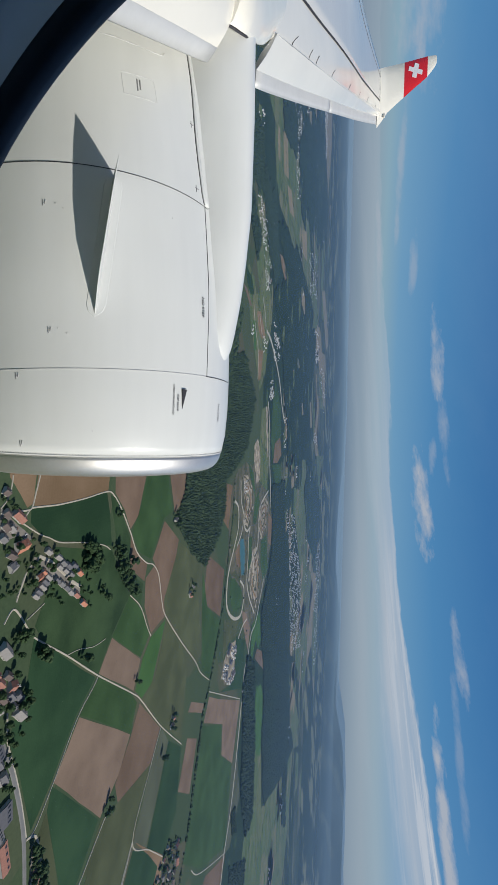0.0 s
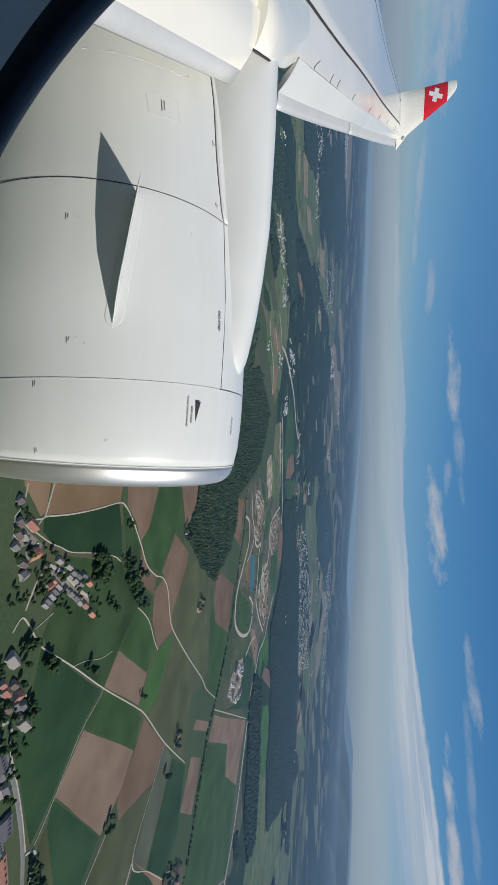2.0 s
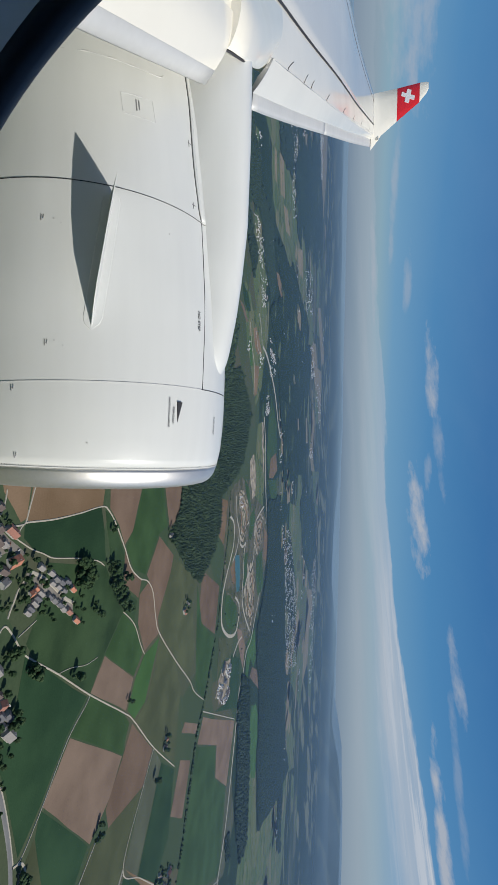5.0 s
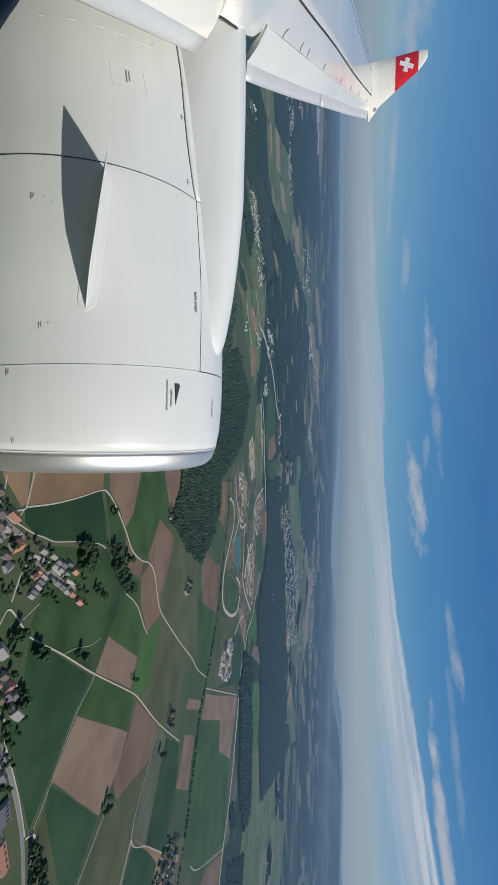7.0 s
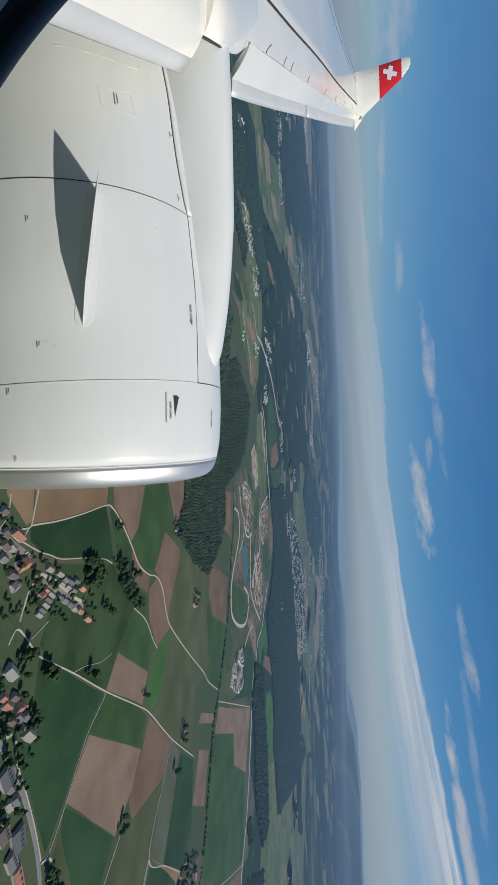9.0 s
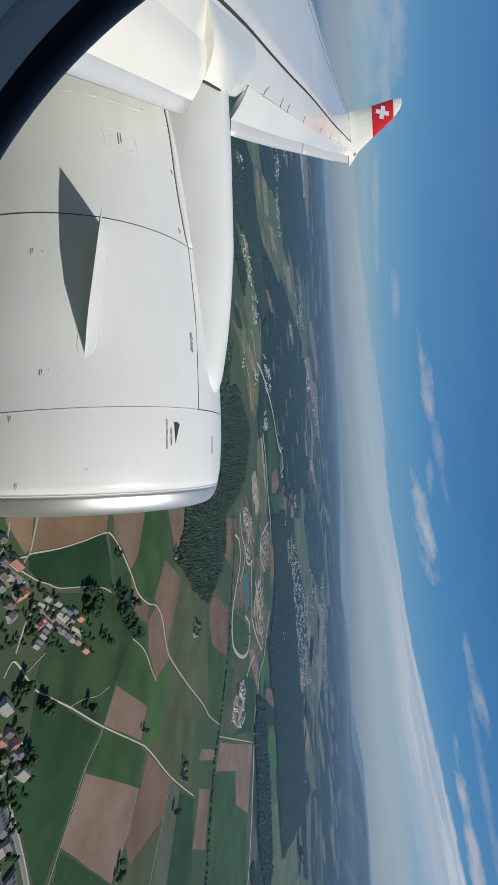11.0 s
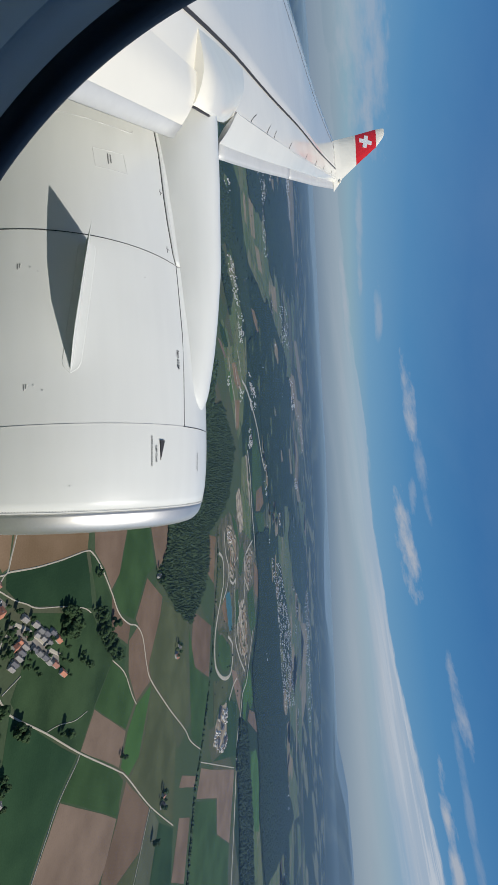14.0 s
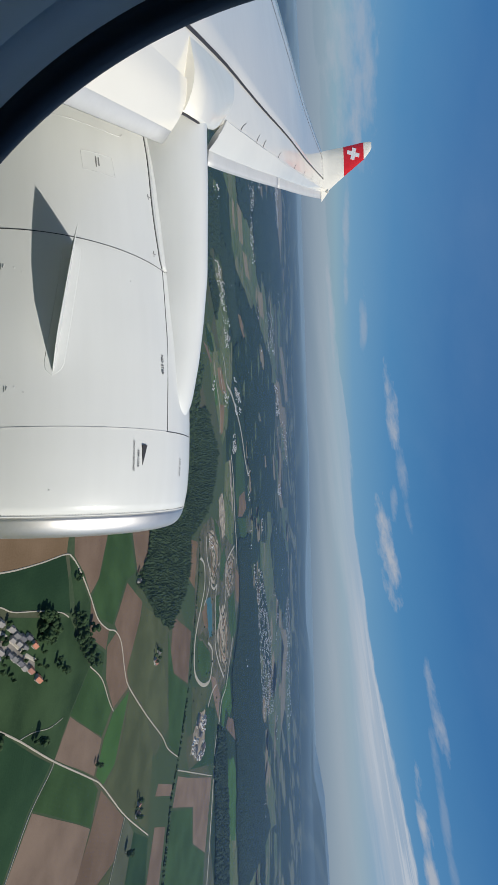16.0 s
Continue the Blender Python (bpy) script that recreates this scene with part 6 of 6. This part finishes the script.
def lettering(words, s, deg, size, mat="dark", name="lettering"):
    """Words laid on the cowling, reading forward."""
    cu = bpy.data.curves.new("letters", "FONT")
    cu.body, cu.size, cu.align_y = words, size, "CENTER"
    tmp = bpy.data.objects.new("letters", cu)
    scene.collection.objects.link(tmp)
    me = bpy.data.meshes.new_from_object(tmp.evaluated_get(bpy.context.evaluated_depsgraph_get()))
    bpy.data.objects.remove(tmp)
    flat = [(v.co.x, v.co.y) for v in me.vertices]
    polys = [tuple(p.vertices) for p in me.polygons]
    verts, faces, d = [], [], size * 0.012
    for k, (dx, dy) in enumerate(((d, 0), (-d, 0), (0, d))):
        faces += [tuple(q + len(verts) for q in p) for p in polys]
        verts += [on_nacelle(s + x + dx, deg + math.degrees((y + dy) / 1.08), 0.004 + 0.0005 * k) for x, y in flat]
    me = bpy.data.meshes.new(name)
    me.from_pydata([tuple(v) for v in verts], [], faces)
    me.materials.clear()
    me.materials.append(M[mat])
    ob = new(name, me)
    ob.parent = nacelle
    return tagged(ob, "black stencilled lettering")


lettering("NO STEP", -0.785, -19.2, 0.034)
lettering("NO STEP", -0.080, -5.9, 0.030, "print")
lettering("KEEP CLEAR", -0.118, -30.9, 0.019)
lettering("CHECK FOR BLOCKAGE", -0.177, -32.7, 0.017)
for s0, a0 in ((-1.19, -73.6), (-0.47, -72.1), (-0.21, -82.0), (0.19, -82.2)):
    line_gap([(s0, a0), (s0 + 0.035, a0)], 0.0022, 0.004, "print", "placard_bar")
    line_gap([(s0 + 0.0, a0 + 0.7), (s0 + 0.025, a0 + 0.5)], 0.0014, 0.004, "print", "placard_bar")
# sensor probe next to the warning
p0, p1, p2 = on_nacelle(-0.152, -29.4), on_nacelle(-0.150, -27.4), on_nacelle(-0.028, -28.9)
up = Vector((0, -0.45, 0.89))
v, f = loft([[p0, p1, p2], [p0 + up * 0.012, p1 + up * 0.012, p2 + up * 0.004]])
mesh_object("sensor_probe", v, f, "dark", nacelle, "dark wedge-shaped air sensor")

# pylon: a rounded spine on the nacelle that meets the wing
CREST = [(-2.9, 1.325), (-2.2, 1.318), (-1.5, 1.295), (-1.1, 1.25), (-0.85, 1.213), (-0.65, 1.172), (-0.53, 1.145), (-0.45, 1.12), (-0.40, 1.09), (-0.37, 1.05)]
rings = []
for k in range(40):
    s = -2.9 + 2.53 * (1 - (1 - k / 39) ** 1.5)
    top = sum(lerp(CREST, s + d) for d in (-0.03, 0, 0.03)) / 3
    w = lerp([(-2.9, 0.262), (-2.0, 0.25), (-1.5, 0.232), (-1.2, 0.232), (-0.75, 0.212), (-0.6, 0.196), (-0.5, 0.170), (-0.44, 0.140), (-0.40, 0.10), (-0.37, 0.02)], s)
    ring = []
    for j in range(29):
        t = math.pi * j / 28
        ring.append(Vector((s, -w * math.copysign(abs(math.cos(t)) ** 0.95, math.cos(t)), 0.88 + (top - 0.88) * math.sin(t) ** lerp([(-1.0, 0.9), (-0.5, 0.5)], s))))
    rings.append(ring)
v, f = loft(rings, closed=False)
pylon = mesh_object("pylon", v, f, "white", airliner, "rounded white engine pylon fairing", True)
pylon.matrix_local = NAC

# wing
NOSE = [(-0.6, -1.30), (2.0, -1.10), (2.43, -1.07), (3.2, -1.00), (4.5, -0.97), (6.5, -0.74), (8.5, -0.45), (10.2, -0.22), (11.78, 0.0), (13.8, 0.34), (15.85, 0.72)]


def chord(y):
    return 5.42 - 0.249 * y


def nose(y):
    """The lowest, foremost line of the wing."""
    return Vector((-0.68 - 0.549 * y, y, sum(lerp(NOSE, y + d) for d in (-0.6, -0.3, 0, 0.3, 0.6)) / 5))


def wing_point(y, xi, side=1, lift=0.0):
    """side 1: upper skin, -1: lower; xi: the share of the chord behind the leading edge."""
    c = chord(y)
    yt = 5 * 0.09 * (0.2969 * math.sqrt(max(xi, 0)) - 0.126 * xi - 0.3516 * xi ** 2 + 0.2843 * xi ** 3 - 0.1015 * xi ** 4)
    return nose(y) + Vector((-xi * c, 0, 0.03 + 0.045 * c * xi + side * yt * (0.95 if side > 0 else 0.55) * c + lift))


def wing_ring(y, xi0, xi1, n=18):
    up_ = [wing_point(y, xi0 + (xi1 - xi0) * (k / n) ** 1.6, 1) for k in range(n, 0, -1)]
    low = [wing_point(y, xi0 + (xi1 - xi0) * (k / n) ** 1.6, -1) for k in range(1, n + 1)]
    a, b2 = wing_point(y, xi0, 1), wing_point(y, xi0, -1)
    m = (a + b2) / 2
    front = [a + Vector((0.006, 0, -0.01)), m + Vector((0.05, 0, 0.02)), m + Vector((0.05, 0, -0.02)), b2 + Vector((0.006, 0, 0.01))]
    return up_ + front + low


ys = [-0.6 + 16.2 * k / 60 for k in range(61)]
v, f = loft([wing_ring(y, lerp([(2.9, 0.045), (3.3, 0.10), (4.4, 0.098), (8.5, 0.122), (15.5, 0.19)], y), 1.0) for y in ys])
wing = mesh_object("wing", v, f, "wing", airliner, "white swept wing curving up towards the tip", True)
SPAR = [(0.2, 0.12), (2.9, 0.17), (4.55, 0.235), (8.0, 0.29), (11.5, 0.34), (15.3, 0.41)]
# upper skin behind the front spar: thin bare-grey sheet laid on the wing
rings = []
for k in range(45):
    y = 0.2 + 15.1 * k / 44
    x0 = lerp(SPAR, y)
    top_ = [wing_point(y, x0 + (0.97 - x0) * j / 14, 1, 0.005) for j in range(15)]
    rings.append(top_ + [p - Vector((0, 0, 0.008)) for p in reversed(top_)])
v, f = loft(rings)
mesh_object("upper_skin", v, f, "skin", wing, "smooth light grey upper wing skin", True)


def slat(y0, y1, n, face, back, swell=0.055, widen=0.0):
    """A drooped leading-edge slat: front face, curved top and a hollow rear."""
    rings = []
    for k in range(n + 1):
        y = y0 + (y1 - y0) * k / n
        q = lerp([(0, 1.0), (8, 1.0), (15.5, 0.72)], y)
        p = nose(y)
        top = wing_point(y, 0.45 * q / chord(y), 1, 0.022)
        deep = back + widen * (y - y0)
        ridge = Vector((p.x - deep, y, p.z + face))
        ring = [Vector((p.x, y, p.z)), Vector((p.x + 0.012, y, p.z + face * 0.35)), Vector((p.x - deep * 0.4, y, p.z + face * 0.7)), ridge]
        for j in range(1, 7):
            t = j / 6
            ring.append(ridge.lerp(top, t) + Vector((0, 0, swell * q * math.sin(math.pi * t) * (1 - 0.4 * t))))
        ring += [top - Vector((0, 0, 0.012)), p.lerp(top, 0.66) - Vector((0, 0, 0.075)), p.lerp(top, 0.3) - Vector((0, 0, 0.09)), Vector((p.x - 0.02, y, p.z - 0.012))]
        rings.append(ring)
    v_, f_ = loft(rings)
    ob = creased(mesh_object("slat", v_, f_, "wing", wing, "white leading-edge slat, lowered", False), 28)
    if y0 < 8:
        # dark plate added on the slat's inner end to imitate the gap beside it
        cap = [[p + Vector((0, k, 0)) for p in rings[0]] for k in (-0.006, -0.001)]
        v_, f_ = loft(cap)
        mesh_object("slat_gap_plate", v_, f_, "metal", wing, "dark plate added for the gap at the slat end")
    nosed = [[p + Vector((0.004, 0, 0.001)) for p in r[:4]] + [p + Vector((-0.004, 0, -0.001)) for p in reversed(r[:4])] for r in rings]
    v_, f_ = loft(nosed)
    mesh_object("slat_nose", v_, f_, "slat_metal", wing, "satin bare-metal slat leading edge", True)
    return ob


# fixed leading-edge cuff over the pylon
EDGE = [(3.1, -2.59, -0.83), (3.143, -2.598, -0.8), (3.193, -2.608, -0.775), (3.317, -2.673, -0.758), (3.498, -2.776, -0.75), (3.647, -2.861, -0.752), (3.935, -3.075, -0.765), (4.33, -3.412, -0.79), (4.66, -3.739, -0.8)]
rings = []
for y, x, z in EDGE:
    ring = [Vector((x - 0.02, y, z - 0.03)), Vector((x, y, z)), Vector((x - 0.015, y, z + 0.022))]
    end = wing_point(y, lerp(SPAR, y) - 0.012, 1, 0.004)
    for j in range(1, 9):
        t = j / 8
        ring.append(ring[2].lerp(end, t) + Vector((0, 0, 0.07 * math.sin(math.pi * t) * (1 - 0.5 * t))))
    ring += [end - Vector((0, 0, 0.05)), Vector((x - 0.3, y, z - 0.10))]
    rings.append(ring)
v, f = loft(rings)
creased(mesh_object("leading_edge_cuff", v, f, "wing", wing, "rounded white wing cuff above the pylon"), 40)
v, f = loft([[Vector((x + 0.004, y, z - 0.004)), Vector((x + 0.012, y, z - 0.016)), Vector((x - 0.02, y, z - 0.04)), Vector((x - 0.02, y, z - 0.02))] for y, x, z in EDGE[:6]])
mesh_object("seam", v, f, "seam", wing)
slat(0.3, 3.1, 14, 0.105, 0.07)
slat(4.5, 8.5, 16, 0.022, 0.15, 0.022, 0.010)
slat(8.5, 15.5, 28, 0.022, 0.19, 0.022, 0.009)


def on_wing_line(pts, width, lift, mat, name):
    out = []
    for i, (y, xi) in enumerate(pts):
        p = wing_point(y, xi, 1)
        q = wing_point(pts[min(i + 1, len(pts) - 1)][0], pts[min(i + 1, len(pts) - 1)][1]) - wing_point(pts[max(i - 1, 0)][0], pts[max(i - 1, 0)][1])
        side = q.normalized().cross(Vector((0, 0, 1))).normalized() * width / 2
        up_ = Vector((0, 0, lift))
        low_ = Vector((0, 0, max(0, lift - 0.006)))
        out.append([p + side + low_, p + side + up_, p - side + up_, p - side + low_])
    v_, f_ = loft(out)
    return mesh_object(name, v_, f_, mat, wing)


on_wing_line([(y, lerp(SPAR, y)) for y in [0.3 + 15.0 * k / 30 for k in range(31)]], 0.03, 0.009, "seam", "seam")
on_wing_line([(4.6 + 10.7 * k / 20, 0.86) for k in range(21)], 0.014, 0.008, "seam", "seam")
SLAT_EDGE = [(4.55, 0.104), (5.2, 0.112), (6.1, 0.119), (7.1, 0.123), (8.6, 0.128), (9.52, 0.140), (11.14, 0.168), (12.61, 0.190), (14.26, 0.216), (15.3, 0.236)]
on_wing_line([(4.55 + 10.75 * k / 30, lerp(SLAT_EDGE, 4.55 + 10.75 * k / 30)) for k in range(31)], 0.006, 0.026, "scribe", "seam")
for y0, y1 in ((5.2, 5.43), (6.1, 6.26), (6.54, 6.69), (7.72, 7.92), (9.55, 9.78), (11.14, 11.4), (12.61, 12.82), (14.26, 14.45)):
    e0 = lerp(SLAT_EDGE, y0)
    slot = [(y0 + (y1 - y0) * t ** 1.6, e0 + t * 0.155 / chord(y0)) for t in (0.0, 0.3, 0.6, 0.85, 1.0)]
    on_wing_line(slot, 0.006, 0.005, "dark", "track_slot")
    on_wing_line(slot[:2], 0.011, 0.0055, "dark", "track_slot")

# winglet: base, red band, white tip
LEVELS = [(0.66, -9.02, -10.78, 15.42), (0.82, -9.30, -10.90, 15.56), (0.98, -9.58, -10.97, 15.64), (1.47, -10.05, -11.1, 15.75), (2.18, -10.72, -11.34, 15.95), (2.40, -11.02, -11.38, 16.0), (2.46, -11.16, -11.36, 16.01)]


def winglet_ring(z, x0, x1, y):
    return [(x0 + (x1 - x0) * t, y + s * 0.055 * (4 * t * (1 - t)) ** 0.6 * (x0 - x1), z) for s, ts in ((1, [k / 8 for k in range(9)]), (-1, [k / 8 for k in range(7, 0, -1)])) for t in ts]


winglet = None
for name, a, b_, mat, lab in (("winglet", 0, 3, "wing", "white curved winglet base"), ("red_band", 3, 4, "red", "glossy red winglet band"), ("winglet_tip", 4, 6, "wing", "white winglet tip")):
    v, f = loft([winglet_ring(*LEVELS[k]) for k in range(a, b_ + 1)])
    ob = creased(mesh_object(name, v, f, mat, winglet or airliner, lab, False), 40)
    winglet = winglet or ob
bm = bmesh.new()
box(bm, (0, 0, 0), (0.44, 0.012, 0.14))
box(bm, (0, 0, 0), (0.14, 0.0121, 0.44))
bmesh.ops.transform(bm, matrix=Matrix.Translation((-10.86, 15.80, 1.81)) @ Euler((radians(-15.7), 0, radians(-3))).to_matrix().to_4x4() @ Matrix.Rotation(radians(11), 4, "Y"), verts=bm.verts)
part("cross", bm, "cross", winglet, "white cross marking")

bm = bmesh.new()
bmesh.ops.create_uvsphere(bm, u_segments=16, v_segments=10, radius=0.5, matrix=Matrix.Translation((-9.46, 15.55, 0.88)) @ Matrix.Rotation(radians(-28), 4, "Z") @ Matrix.Diagonal((0.26, 0.07, 0.08, 1)))
part("navigation_light", bm, "wing", winglet, "small rounded wing-tip light fairing", True)

# ---------------------------------------------------------------- cabin wall and window
WY, WR = 0.14, 0.179
WX0, WX1, WZ0, WZ1 = 0.0032 - WR, 0.46, 0.0214 - WR, 0.52


def window_outline(off, y, n=40):
    x0, x1, z0, z1, r = WX0 - off, WX1 + off, WZ0 - off, WZ1 + off, WR + off
    pts = []
    for cx_, cz, a0 in ((x0 + r, z0 + r, 180), (x1 - r, z0 + r, 270), (x1 - r, z1 - r, 0), (x0 + r, z1 - r, 90)):
        for k in range(n + 1):
            a = radians(a0 + 90 * k / n)
            pts.append((cx_ + r * math.cos(a), y, cz + r * math.sin(a)))
    return pts


cabin = thing("window_1", Matrix.Translation((0, 0, ALT)), "rounded cabin window with a black rubber seal", "window", kind="structure")
v, f = loft([window_outline(0.010, WY + 0.012), window_outline(0.002, WY + 0.004), window_outline(0.0, WY), window_outline(0.002, WY - 0.003), window_outline(0.009, WY - 0.004), window_outline(0.011, WY + 0.002), window_outline(0.011, WY + 0.012)], caps=False)
mesh_object("window_seal", v, f, "seal", cabin, "black rubber window seal", True)
v, f = loft([window_outline(0.0105, WY + 0.002), window_outline(0.012, WY - 0.007), window_outline(0.015, WY - 0.011), window_outline(0.020, WY - 0.010), window_outline(0.024, WY - 0.002), window_outline(0.027, WY - 0.001), window_outline(0.030, WY - 0.010), window_outline(0.036, WY - 0.016), window_outline(0.05, WY - 0.024), window_outline(0.075, WY - 0.06), window_outline(0.11, WY - 0.2)], caps=False)
mesh_object("window_liner", v, f, "liner", cabin, "blue-grey moulded window surround", True)
# cabin lining round the seat, with an unseen opening across the aisle added to let daylight in
def frame_wall(name, hole_pts, y, x0, x1, z0, z1):
    cx_, cz = sum(p[0] for p in hole_pts) / len(hole_pts), sum(p[2] for p in hole_pts) / len(hole_pts)
    rim = []
    for px_, _, pz in hole_pts:
        dx, dz = px_ - cx_, pz - cz
        k = min(((x1 if dx > 0 else x0) - cx_) / dx if abs(dx) > 1e-6 else 1e9, ((z1 if dz > 0 else z0) - cz) / dz if abs(dz) > 1e-6 else 1e9)
        rim.append((cx_ + dx * k, y, cz + dz * k))
    v_, f_ = loft([[(a, y, c) for a, _, c in hole_pts], rim, [(a, y - 0.02, c) for a, _, c in rim], [(a, y - 0.02, c) for a, _, c in hole_pts], [(a, y, c) for a, _, c in hole_pts]], caps=False)
    ob = mesh_object(name, v_, f_, "cabin")
    ob.location = (0, 0, ALT)
    return tagged(ob, "pale grey cabin side wall panel", "wall", kind="structure")


frame_wall("wall_outboard", window_outline(0.11, WY - 0.2), WY - 0.2, -1.2, 1.2, -0.85, 0.85)
frame_wall("wall_across", window_outline(0.05, -3.3), -3.3, -1.2, 1.2, -0.85, 0.85)
for name, c, size in (("floor", (0, -1.69, -0.88), (2.5, 3.2, 0.05)), ("ceiling", (0, -1.69, 0.88), (2.5, 3.2, 0.05)), ("wall_fore", (1.23, -1.69, 0), (0.05, 3.2, 1.7)), ("wall_aft", (-1.23, -1.69, 0), (0.05, 3.2, 1.7))):
    bm = bmesh.new()
    box(bm, c, size)
    ob = part(name, bm, "cabin")
    ob.location = (0, 0, ALT)
    tagged(ob, "plain grey cabin " + name.split("_")[0], name.split("_")[0], kind="structure")

# fuselage skin: a tube with openings left for the window and the added one across the aisle
xs_ = [-17.0, -14.0, -11.0, -8.0, -5.0, -3.0, -1.5] + [-1.0 + 0.06 * k for k in range(34)] + [1.5, 3.0, 4.5, 6.0, 7.2, 8.2, 8.9, 9.3]
angles = [2 * math.pi * k / 180 for k in range(180)]
rings = []
for x in xs_:
    r = 1.86 * lerp([(-17, 0.12), (-14, 0.45), (-11, 0.75), (-8, 0.95), (-5, 1.0), (4.5, 1.0), (6.0, 0.95), (7.2, 0.82), (8.2, 0.6), (8.9, 0.36), (9.3, 0.1)], x)
    zc = 0.05 + lerp([(-17, 1.3), (-8, 0.15), (-5, 0), (4.5, 0), (9.3, -0.5)], x)
    rings.append([(x, -1.7 + r * math.cos(a), zc + r * math.sin(a)) for a in angles])
v, f = loft(rings)
keep = []
for fc in f:
    c = sum((Vector(v[q]) for q in fc), Vector()) / len(fc)
    near_window = WX0 - 0.12 < c.x < WX1 + 0.12 and WZ0 - 0.12 < c.z < WZ1 + 0.12
    if not (len(fc) == 4 and near_window and (c.y > -0.4 or c.y < -3.0)):
        keep.append(fc)
mesh_object("fuselage", v, keep, "wing", airliner, "plain white fuselage skin", True)
